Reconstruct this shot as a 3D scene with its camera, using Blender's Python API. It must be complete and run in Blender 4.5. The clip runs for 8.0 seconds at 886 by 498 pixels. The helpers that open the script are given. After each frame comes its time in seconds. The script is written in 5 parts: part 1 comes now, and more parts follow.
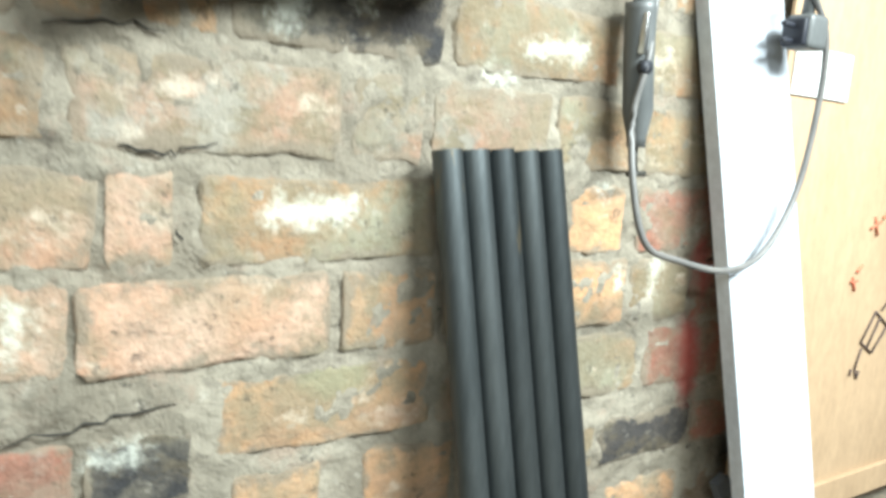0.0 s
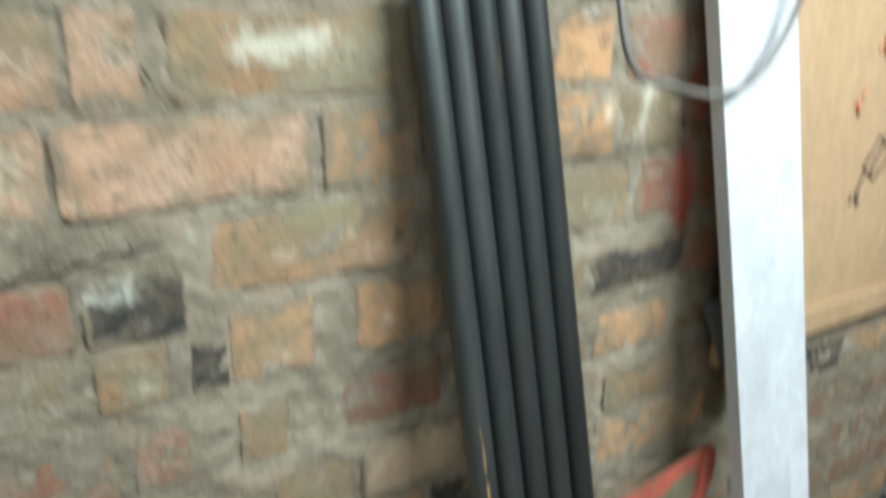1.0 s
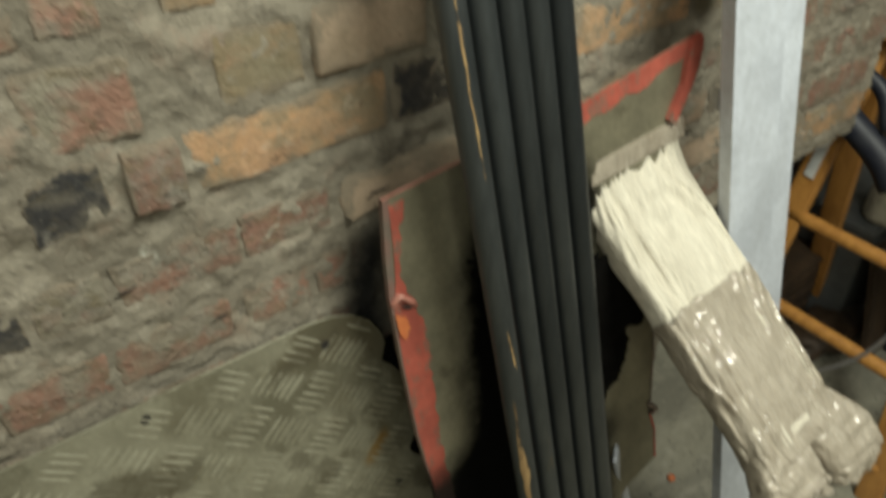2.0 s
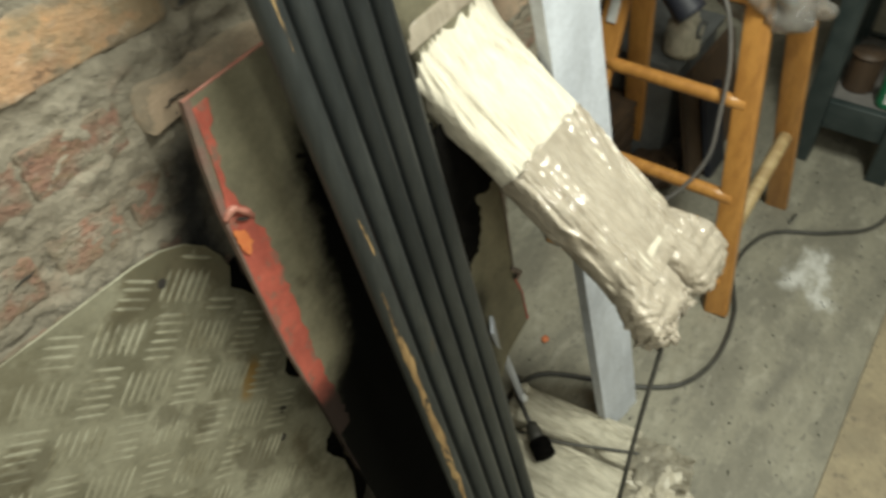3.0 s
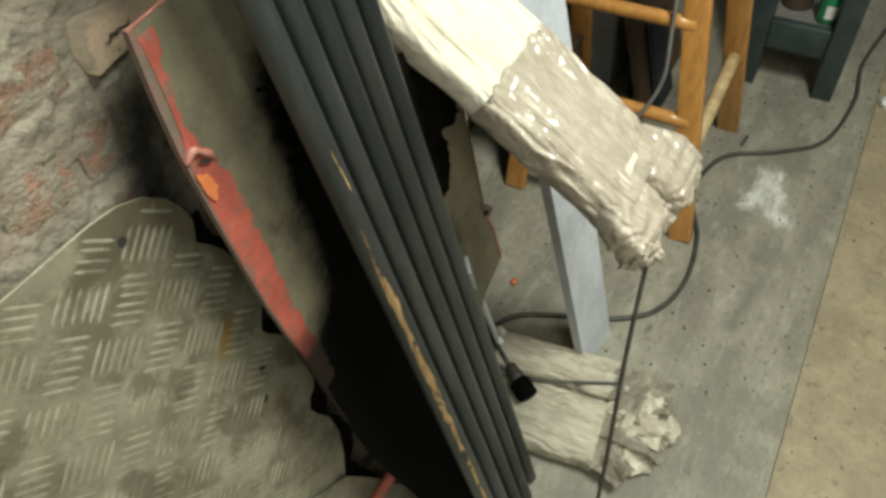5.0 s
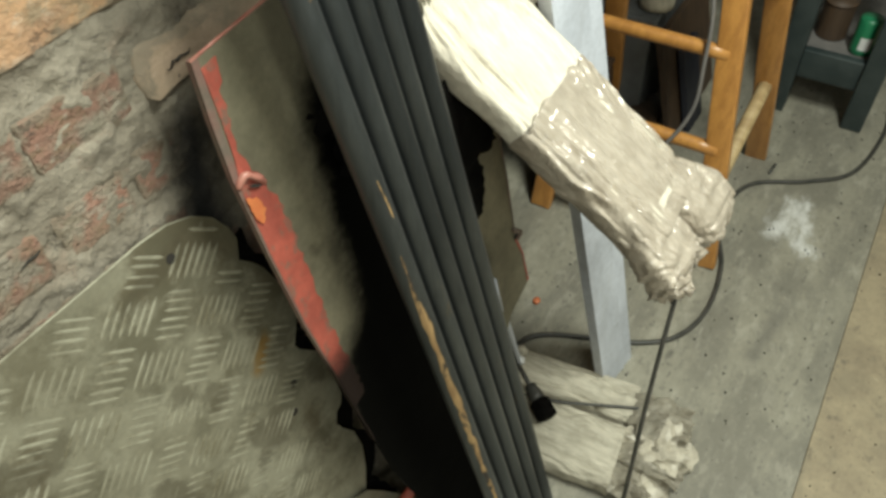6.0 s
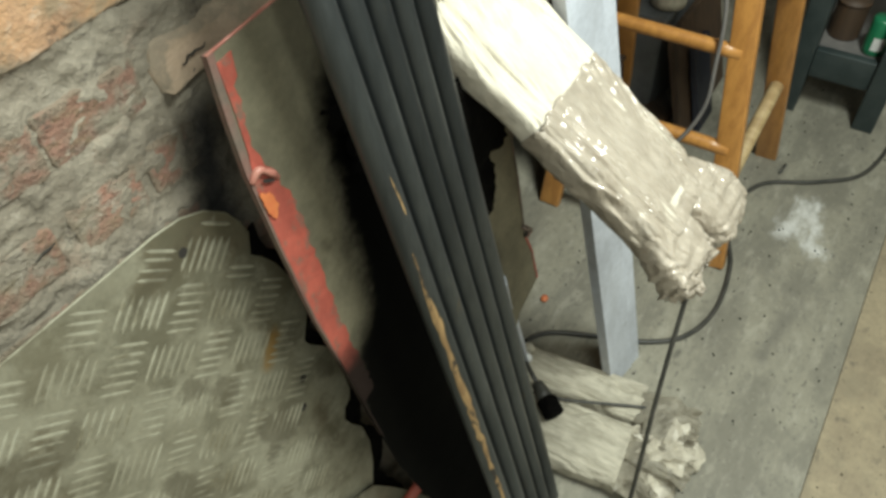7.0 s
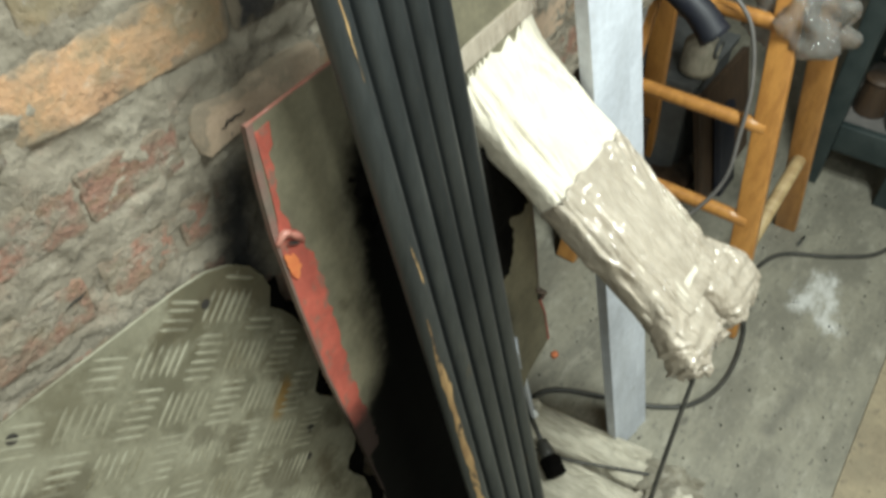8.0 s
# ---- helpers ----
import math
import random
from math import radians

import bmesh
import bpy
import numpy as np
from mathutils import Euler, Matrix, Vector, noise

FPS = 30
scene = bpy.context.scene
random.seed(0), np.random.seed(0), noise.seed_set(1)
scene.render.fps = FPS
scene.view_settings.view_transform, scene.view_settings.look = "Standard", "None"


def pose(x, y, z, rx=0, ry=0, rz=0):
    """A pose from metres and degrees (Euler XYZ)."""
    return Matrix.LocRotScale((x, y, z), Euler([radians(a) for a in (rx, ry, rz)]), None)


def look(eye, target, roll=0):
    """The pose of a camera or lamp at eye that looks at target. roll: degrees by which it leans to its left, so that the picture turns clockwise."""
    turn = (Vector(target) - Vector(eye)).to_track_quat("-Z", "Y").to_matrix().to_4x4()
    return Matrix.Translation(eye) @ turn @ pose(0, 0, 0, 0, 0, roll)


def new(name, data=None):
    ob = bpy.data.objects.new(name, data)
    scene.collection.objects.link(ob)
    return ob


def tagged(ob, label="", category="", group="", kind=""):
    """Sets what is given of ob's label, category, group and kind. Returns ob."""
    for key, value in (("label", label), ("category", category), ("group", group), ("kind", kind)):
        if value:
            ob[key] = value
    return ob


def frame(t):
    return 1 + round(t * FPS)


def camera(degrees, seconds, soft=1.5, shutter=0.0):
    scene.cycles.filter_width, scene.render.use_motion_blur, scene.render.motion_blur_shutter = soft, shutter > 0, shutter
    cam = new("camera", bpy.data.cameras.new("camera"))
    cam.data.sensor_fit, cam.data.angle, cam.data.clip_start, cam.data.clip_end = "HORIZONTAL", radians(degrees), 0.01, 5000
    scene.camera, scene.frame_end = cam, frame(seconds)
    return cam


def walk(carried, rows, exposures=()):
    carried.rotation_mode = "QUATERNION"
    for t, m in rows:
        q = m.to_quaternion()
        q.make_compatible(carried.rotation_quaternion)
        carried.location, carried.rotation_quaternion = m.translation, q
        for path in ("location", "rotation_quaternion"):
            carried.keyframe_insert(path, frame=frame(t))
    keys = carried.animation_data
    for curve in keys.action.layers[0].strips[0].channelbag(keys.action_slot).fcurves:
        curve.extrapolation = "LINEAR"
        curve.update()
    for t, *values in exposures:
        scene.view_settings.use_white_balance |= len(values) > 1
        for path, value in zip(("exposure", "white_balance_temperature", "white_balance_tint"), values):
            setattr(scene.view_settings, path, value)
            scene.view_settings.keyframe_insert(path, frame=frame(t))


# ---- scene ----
cam = camera(60.8, 8.0, soft=3.2, shutter=0.5)
PATH = [
    (0, (-0.072, -0.584, 1.817), (1.023, 1.060, 1.506), 4.5),
    (0.3, (-0.074, -0.600, 1.849), (0.959, 1.081, 1.519), 3.8),
    (0.5, (-0.071, -0.600, 1.846), (0.952, 1.081, 1.488), 4.2),
    (0.7, (-0.070, -0.604, 1.839), (0.928, 1.078, 1.420), 3.7),
    (0.9, (-0.059, -0.600, 1.826), (0.955, 1.020, 1.235), 3.4),
    (1, (-0.047, -0.604, 1.795), (0.977, 0.977, 1.124), 1.9),
    (1.2, (-0.041, -0.604, 1.727), (0.944, 0.921, 0.889), -0.5),
    (1.5, (-0.042, -0.592, 1.656), (0.882, 0.825, 0.588), -1.0),
    (1.8, (-0.038, -0.587, 1.610), (0.884, 0.728, 0.417), -1.0),
    (2, (-0.044, -0.592, 1.582), (0.894, 0.662, 0.337), -0.3),
    (2.2, (-0.039, -0.595, 1.561), (0.881, 0.576, 0.226), -2.3),
    (3.3, (-0.034, -0.566, 1.499), (1.118, 0.176, 0.042), -3.0),
    (3.5, (-0.041, -0.561, 1.486), (1.078, 0.122, -0.025), -3.4),
    (4, (-0.043, -0.556, 1.472), (1.065, 0.114, -0.052), -3.3),
    (4.5, (-0.047, -0.554, 1.464), (1.064, 0.115, -0.058), -3.8),
    (4.9, (-0.050, -0.547, 1.463), (1.072, 0.163, -0.032), -4.9),
    (5, (-0.050, -0.542, 1.464), (1.085, 0.172, -0.020), -4.5),
    (6.5, (-0.059, -0.520, 1.499), (1.061, 0.244, 0.029), -3.0),
    (7, (-0.059, -0.516, 1.492), (1.053, 0.251, 0.017), -3.2),
    (7.3, (-0.055, -0.513, 1.495), (1.068, 0.265, 0.035), -2.0),
    (7.5, (-0.057, -0.516, 1.500), (1.051, 0.277, 0.036), -1.5),
    (8, (-0.049, -0.509, 1.532), (1.094, 0.328, 0.120), -0.2),
]
EXPOSURES = [(0.0, 0.34, 5900, 10), (0.5, 0.06, 5950, 10), (0.8, -0.12, 5950, 10), (1.0, -0.36, 6050, 10), (1.2, -0.52, 6300, 10), (1.5, -0.68, 6550, 10), (2.2, -0.60, 6950, 10), (3.4, -0.05, 6800, 10), (5.0, -0.05, 6750, 10), (6.5, -0.03, 6550, 10), (8.0, 0.05, 6250, 10)]
walk(cam, [(t, look(eye, target, roll)) for t, eye, target, roll in PATH], EXPOSURES)

# ---- world and light ----
world = bpy.data.worlds.new("room_dim")
world.use_nodes = True
world.node_tree.nodes["Background"].inputs[0].default_value = (0.9, 0.95, 1.0, 1)
world.node_tree.nodes["Background"].inputs[1].default_value = 0.006
scene.world = world


def area_lamp(name, eye, target, sx, sy, watts, colour):
    data = bpy.data.lights.new(name, "AREA")
    data.shape, data.size, data.size_y, data.energy, data.color = "RECTANGLE", sx, sy, watts, colour
    ob = new(name, data)
    ob.matrix_world = look(eye, target)
    return ob


area_lamp("unseen_ceiling_lamp", (0.72, -1.0, 2.56), (0.5, -0.5, 0.0), 0.9, 0.3, 70.0, (0.935, 1.0, 0.91))
# Unseen fill lamp, added to lift the left side.
area_lamp("unseen_ceiling_lamp", (-0.7, -1.6, 2.56), (-0.5, -1.2, 0.0), 0.9, 0.16, 24.0, (0.935, 1.0, 0.91))


# ---- materials ----
def mat(name, a, b, scale=12.0, rough=0.7, metal=0.0, bump=0.3, fine=120.0, c=None, cs=4.0, ck=(0.5, 0.65), stretch=(1, 1, 1), vary=0.0, coat=0.0, spec=0.5, depth=0.004, middle=0.0):
    """A surface of two tones in a coarse noise, a third in stains, fine grain and relief; world-sized."""
    m = bpy.data.materials.new(name)
    m.use_nodes = True
    t = m.node_tree
    n, ln = t.nodes, t.links
    bs = n["Principled BSDF"]
    geo = n.new("ShaderNodeNewGeometry")
    mp = n.new("ShaderNodeMapping")
    mp.inputs["Scale"].default_value = stretch
    info = n.new("ShaderNodeObjectInfo")
    add = n.new("ShaderNodeVectorMath")
    sc = n.new("ShaderNodeVectorMath")
    sc.operation = "SCALE"
    sc.inputs[0].default_value = (7.0, 3.0, 5.0)
    ln.new(info.outputs["Random"], sc.inputs["Scale"])
    ln.new(geo.outputs["Position"], add.inputs[0])
    ln.new(sc.outputs[0], add.inputs[1])
    ln.new(add.outputs[0], mp.inputs["Vector"])

    def noise_node(s, detail=6.0, r=0.6):
        k = n.new("ShaderNodeTexNoise")
        k.inputs["Scale"].default_value, k.inputs["Detail"].default_value, k.inputs["Roughness"].default_value = s, detail, r
        ln.new(mp.outputs[0], k.inputs["Vector"])
        return k.outputs["Fac"]

    def ramp(fac, lo, hi):
        k = n.new("ShaderNodeMapRange")
        k.inputs["From Min"].default_value, k.inputs["From Max"].default_value = lo, hi
        k.interpolation_type = "SMOOTHSTEP"
        ln.new(fac, k.inputs["Value"])
        return k.outputs["Result"]

    def mix(fac, p, q, mode="MIX"):
        k = n.new("ShaderNodeMix")
        k.data_type, k.blend_type = "RGBA", mode
        for socket, value in ((k.inputs["Factor"], fac), (k.inputs["A"], p), (k.inputs["B"], q)):
            if isinstance(value, (tuple, list)):
                socket.default_value = (*value, 1)
            elif isinstance(value, float):
                socket.default_value = value
            else:
                ln.new(value, socket)
        return k.outputs["Result"]

    coarse, grain = noise_node(scale), noise_node(fine, 4.0, 0.7)
    col = mix(ramp(coarse, 0.35, 0.65), a, b)
    if c:
        col = mix(ramp(noise_node(cs, 8.0, 0.65), *ck), col, c)
    k = ramp(grain, 0.2, 0.8)
    col = mix(0.35, col, mix(k, (0.55, 0.55, 0.55), (1.25, 1.25, 1.25)), "MULTIPLY")
    if vary:
        hs = n.new("ShaderNodeHueSaturation")
        mr = n.new("ShaderNodeMapRange")
        mr.inputs["To Min"].default_value, mr.inputs["To Max"].default_value = 1 - vary, 1 + vary
        ln.new(info.outputs["Random"], mr.inputs["Value"])
        ln.new(mr.outputs[0], hs.inputs["Value"])
        ln.new(col, hs.inputs["Color"])
        col = hs.outputs["Color"]
    ln.new(col, bs.inputs["Base Color"])
    bs.inputs["Metallic"].default_value, bs.inputs["Coat Weight"].default_value = metal, coat
    bs.inputs["Specular IOR Level"].default_value = spec
    rr = n.new("ShaderNodeMapRange")
    rr.inputs["To Min"].default_value, rr.inputs["To Max"].default_value = max(0.03, rough - 0.12), min(1, rough + 0.12)
    ln.new(coarse, rr.inputs["Value"])
    ln.new(rr.outputs[0], bs.inputs["Roughness"])
    if bump:
        total = n.new("ShaderNodeMath")
        total.operation = "MULTIPLY_ADD"
        total.inputs[1].default_value = 0.4
        ln.new(grain, total.inputs[0])
        mid = n.new("ShaderNodeMath")
        mid.operation = "MULTIPLY_ADD"
        mid.inputs[1].default_value = middle
        ln.new(noise_node(scale * 4.5, 5.0, 0.65), mid.inputs[0])
        ln.new(coarse, mid.inputs[2])
        ln.new(mid.outputs[0], total.inputs[2])
        bp = n.new("ShaderNodeBump")
        bp.inputs["Strength"].default_value, bp.inputs["Distance"].default_value = bump, depth
        ln.new(total.outputs[0], bp.inputs["Height"])
        ln.new(bp.outputs[0], bs.inputs["Normal"])
        if coat:
            ln.new(bp.outputs[0], bs.inputs["Coat Normal"])
    TOOLS[name] = (t, bs, geo, col, ramp, mix, noise_node)
    return m


TOOLS = {}
GREY = (0.27, 0.245, 0.20)
M_MORTAR = mat("mortar", (0.315, 0.28, 0.22), (0.22, 0.19, 0.145), 9, 0.95, bump=0.75, fine=160, c=(0.165, 0.145, 0.112), cs=6, ck=(0.57, 0.74), depth=0.009, middle=0.7)
M_BRICK = mat("brick_weathered", (0.33, 0.20, 0.135), (0.26, 0.205, 0.15), 13, 0.92, bump=0.55, fine=170, c=GREY, cs=12, ck=(0.44, 0.56), vary=0.25, depth=0.009, middle=0.7)
M_PINK = mat("brick_pink", (0.50, 0.34, 0.25), (0.42, 0.25, 0.16), 16, 0.92, bump=0.55, fine=170, c=(0.40, 0.33, 0.25), cs=10, ck=(0.52, 0.66), vary=0.1, depth=0.009, middle=0.7)
M_ORANGE = mat("brick_orange", (0.52, 0.30, 0.155), (0.40, 0.245, 0.145), 16, 0.9, bump=0.55, fine=170, c=(0.27, 0.215, 0.14), cs=13, ck=(0.52, 0.66), vary=0.1, depth=0.009, middle=0.7)
M_TAN = mat("brick_tan", (0.47, 0.345, 0.245), (0.39, 0.29, 0.21), 16, 0.9, bump=0.4, fine=170, c=(0.27, 0.22, 0.16), cs=12, ck=(0.55, 0.68), depth=0.007, middle=0.5)
M_OLIVE = mat("brick_olive", (0.24, 0.19, 0.115), (0.30, 0.17, 0.09), 12, 0.92, bump=0.55, fine=170, c=(0.24, 0.225, 0.16), cs=10, ck=(0.5, 0.62), vary=0.15, depth=0.009, middle=0.7)
M_SOOTY = mat("brick_sooty", (0.028, 0.028, 0.030), (0.06, 0.052, 0.048), 14, 0.85, bump=0.55, fine=170, c=(0.17, 0.15, 0.12), cs=13, ck=(0.58, 0.70), vary=0.2, depth=0.009, middle=0.7)
M_RED = mat("brick_red", (0.29, 0.115, 0.075), (0.22, 0.12, 0.085), 15, 0.92, bump=0.55, fine=170, c=GREY, cs=11, ck=(0.53, 0.67), vary=0.15, depth=0.009, middle=0.7)
M_CAVITY = mat("cavity", (0.02, 0.018, 0.015), (0.035, 0.03, 0.025), 40, 0.95)
M_TUBE = mat("black_tube", (0.106, 0.117, 0.120), (0.058, 0.066, 0.069), 11, 0.44, metal=0.8, bump=0.12, fine=220, c=(0.17, 0.135, 0.085), cs=30, ck=(0.63, 0.72), stretch=(1, 1, 0.14), vary=0.2)
M_TUBEEND = mat("tube_end", (0.01, 0.01, 0.011), (0.016, 0.016, 0.016), 40, 0.8)
M_RUST = mat("bare_tan", (0.40, 0.265, 0.12), (0.24, 0.145, 0.065), 40, 0.6, bump=0.3, c=(0.035, 0.03, 0.025), cs=55, ck=(0.52, 0.60), stretch=(1, 1, 0.3))
M_TREAD = mat("tread_metal", (0.34, 0.325, 0.245), (0.25, 0.235, 0.17), 10, 0.5, metal=0.3, bump=0.35, fine=90, c=(0.15, 0.13, 0.085), cs=7, ck=(0.55, 0.66), middle=0.6)
M_TREADBAR = mat("tread_bar_metal", (0.44, 0.425, 0.33), (0.31, 0.295, 0.22), 14, 0.40, metal=0.35, bump=0.2, fine=90, c=(0.19, 0.17, 0.11), cs=9, ck=(0.54, 0.66))
M_TREADPLAIN = mat("plain_metal", (0.30, 0.285, 0.215), (0.22, 0.21, 0.155), 14, 0.45, metal=0.3, bump=0.15, fine=90, c=(0.14, 0.125, 0.085), cs=9, ck=(0.56, 0.66))
# Also blackens the sheet added for the shade behind the tread plate.
M_CHAR_SHADE = mat("char_and_shade", (0.0022, 0.002, 0.0018), (0.005, 0.0045, 0.004), 30, 0.9, bump=0.8, spec=0.05)
M_SHEET = mat("sheet_metal", (0.225, 0.205, 0.14), (0.16, 0.145, 0.10), 14, 0.5, metal=0.25, bump=0.12, fine=120, c=(0.10, 0.085, 0.055), cs=11, ck=(0.6, 0.75))
M_REDPAINT = mat("red_paint", (0.43, 0.10, 0.07), (0.31, 0.072, 0.052), 26, 0.5, bump=0.35, c=(0.20, 0.12, 0.09), cs=34, ck=(0.56, 0.66))
M_LIP = mat("bare_lip", (0.15, 0.125, 0.10), (0.20, 0.11, 0.09), 20, 0.55, bump=0.3, c=(0.15, 0.12, 0.09), cs=14, ck=(0.55, 0.7))
M_LUG = mat("lug_metal", (0.48, 0.22, 0.17), (0.36, 0.13, 0.10), 60, 0.4, bump=0.3)
M_GRIMY = mat("brick_grimy", (0.30, 0.165, 0.12), (0.26, 0.18, 0.14), 14, 0.95, bump=0.8, fine=150, c=(0.275, 0.245, 0.20), cs=14, ck=(0.44, 0.58), vary=0.15, depth=0.010, middle=0.9)
M_SMEARED = mat("brick_red_smeared", (0.30, 0.155, 0.11), (0.25, 0.155, 0.115), 16, 0.95, bump=0.8, fine=150, c=(0.27, 0.235, 0.185), cs=17, ck=(0.48, 0.60), vary=0.15, depth=0.010, middle=0.9)
M_ORPAINT = mat("orange_paint", (0.62, 0.20, 0.07), (0.5, 0.13, 0.05), 60, 0.5, bump=0.2)
M_PAPER = mat("cream_paper", (0.70, 0.65, 0.54), (0.60, 0.55, 0.45), 26, 0.75, bump=0.9, fine=90, stretch=(2.6, 0.5, 0.5), depth=0.007)
M_PAPERGREY = mat("grey_paper", (0.53, 0.49, 0.39), (0.36, 0.33, 0.255), 26, 0.7, bump=1.0, depth=0.006, fine=90, c=(0.24, 0.215, 0.16), cs=18, ck=(0.62, 0.72), stretch=(2.5, 0.5, 0.6))
M_LEAF = mat("torn_paper", (0.52, 0.48, 0.385), (0.39, 0.355, 0.28), 30, 0.45, bump=0.5, fine=90, c=(0.26, 0.23, 0.17), cs=22, ck=(0.58, 0.70))
M_TAPE = mat("parcel_tape", (0.47, 0.41, 0.33), (0.38, 0.325, 0.255), 20, 0.30, bump=0.8, fine=90, coat=1.0, depth=0.008, c=(0.29, 0.24, 0.18), cs=14, ck=(0.56, 0.72), stretch=(2.2, 0.6, 0.6), middle=0.55)
M_POST = mat("white_post", (0.60, 0.635, 0.70), (0.49, 0.52, 0.575), 8, 0.45, bump=0.1, fine=90, c=(0.30, 0.32, 0.32), cs=24, ck=(0.66, 0.75))
M_WOOD = mat("varnished_pine", (0.52, 0.25, 0.065), (0.40, 0.18, 0.045), 16, 0.35, bump=0.12, fine=100, stretch=(3, 3, 0.35), c=(0.22, 0.09, 0.03), cs=14, ck=(0.64, 0.75), coat=0.3)
M_DOWEL = mat("pale_dowel", (0.48, 0.36, 0.19), (0.36, 0.25, 0.12), 18, 0.5, bump=0.15, stretch=(3, 0.5, 3))
M_GREEN = mat("dark_green_paint", (0.022, 0.034, 0.034), (0.035, 0.048, 0.047), 18, 0.55, bump=0.2)
M_CAN = mat("green_can", (0.02, 0.22, 0.10), (0.015, 0.16, 0.07), 20, 0.35, bump=0.05)
M_WHITE = mat("white_label", (0.7, 0.7, 0.68), (0.6, 0.6, 0.58), 40, 0.6, bump=0.05)
M_CARD = mat("cardboard", (0.47, 0.325, 0.20), (0.41, 0.28, 0.168), 7, 0.8, bump=0.15, fine=140, stretch=(1, 1, 0.3), c=(0.36, 0.235, 0.14), cs=5, ck=(0.58, 0.75))
M_INK = mat("dark_ink", (0.07, 0.045, 0.04), (0.10, 0.07, 0.06), 60, 0.8, bump=0)
M_REDINK = mat("red_ink", (0.55, 0.13, 0.07), (0.48, 0.2, 0.11), 60, 0.8, bump=0)
M_CABLE = mat("black_cable", (0.035, 0.035, 0.03), (0.055, 0.052, 0.045), 30, 0.5, bump=0.1)
M_CABLEGREY = mat("grey_cable", (0.17, 0.16, 0.15), (0.13, 0.125, 0.12), 30, 0.45, bump=0.1)
M_PLASTIC = mat("grey_plastic", (0.12, 0.125, 0.125), (0.09, 0.095, 0.095), 30, 0.45, bump=0.1)
M_STEEL = mat("steel", (0.5, 0.5, 0.5), (0.38, 0.38, 0.38), 40, 0.3, metal=1.0, bump=0.1)
M_BLUE = mat("blue_plastic", (0.010, 0.022, 0.12), (0.008, 0.017, 0.08), 14, 0.45, bump=0.15)
M_NAVY = mat("black_plastic", (0.012, 0.014, 0.024), (0.02, 0.022, 0.03), 20, 0.55, bump=0.15)
M_SLATE = mat("slate_grip", (0.10, 0.115, 0.135), (0.075, 0.085, 0.10), 24, 0.55, bump=0.2)
M_FILM = mat("crumpled_film", (0.62, 0.60, 0.56), (0.5, 0.48, 0.45), 30, 0.15, bump=0.8, fine=60, coat=0.8, depth=0.01)
M_BROWN = mat("dark_board", (0.075, 0.045, 0.025), (0.05, 0.032, 0.02), 12, 0.6, bump=0.2, stretch=(3, 3, 0.3))
M_PLASTER = mat("plaster", (0.40, 0.39, 0.36), (0.33, 0.32, 0.295), 5, 0.9, bump=0.3)
M_CEIL = mat("ceiling_paint", (0.45, 0.44, 0.41), (0.39, 0.38, 0.35), 4, 0.9, bump=0.2)
M_FLOOR = mat("worn_floor", (0.265, 0.25, 0.195), (0.185, 0.175, 0.14), 7, 0.6, bump=0.2, fine=60, c=(0.10, 0.095, 0.08), cs=9, ck=(0.62, 0.74), stretch=(0.6, 1.2, 1))
M_BOARD = mat("chip_floor", (0.33, 0.275, 0.18), (0.255, 0.21, 0.14), 12, 0.65, bump=0.3, fine=60, c=(0.14, 0.12, 0.09), cs=16, ck=(0.58, 0.7))

tape_nodes, tape_links = M_TAPE.node_tree.nodes, M_TAPE.node_tree.links
crease = tape_nodes.new("ShaderNodeTexNoise")
crease.inputs["Scale"].default_value, crease.inputs["Detail"].default_value = 40.0, 2.5
crease_at = tape_nodes.new("ShaderNodeNewGeometry")
tape_links.new(crease_at.outputs["Position"], crease.inputs["Vector"])
crease_bump = tape_nodes.new("ShaderNodeBump")
crease_bump.inputs["Strength"].default_value, crease_bump.inputs["Distance"].default_value = 1.0, 0.0075
tape_links.new(crease.outputs["Fac"], crease_bump.inputs["Height"])
tape_bs = tape_nodes["Principled BSDF"]
tape_links.new(crease_bump.outputs[0], tape_bs.inputs["Coat Normal"])
tape_bs.inputs["Coat Roughness"].default_value, tape_bs.inputs["Coat IOR"].default_value = 0.04, 1.5

film_bs = M_FILM.node_tree.nodes["Principled BSDF"]
film_bs.inputs["Transmission Weight"].default_value, film_bs.inputs["IOR"].default_value = 0.75, 1.2


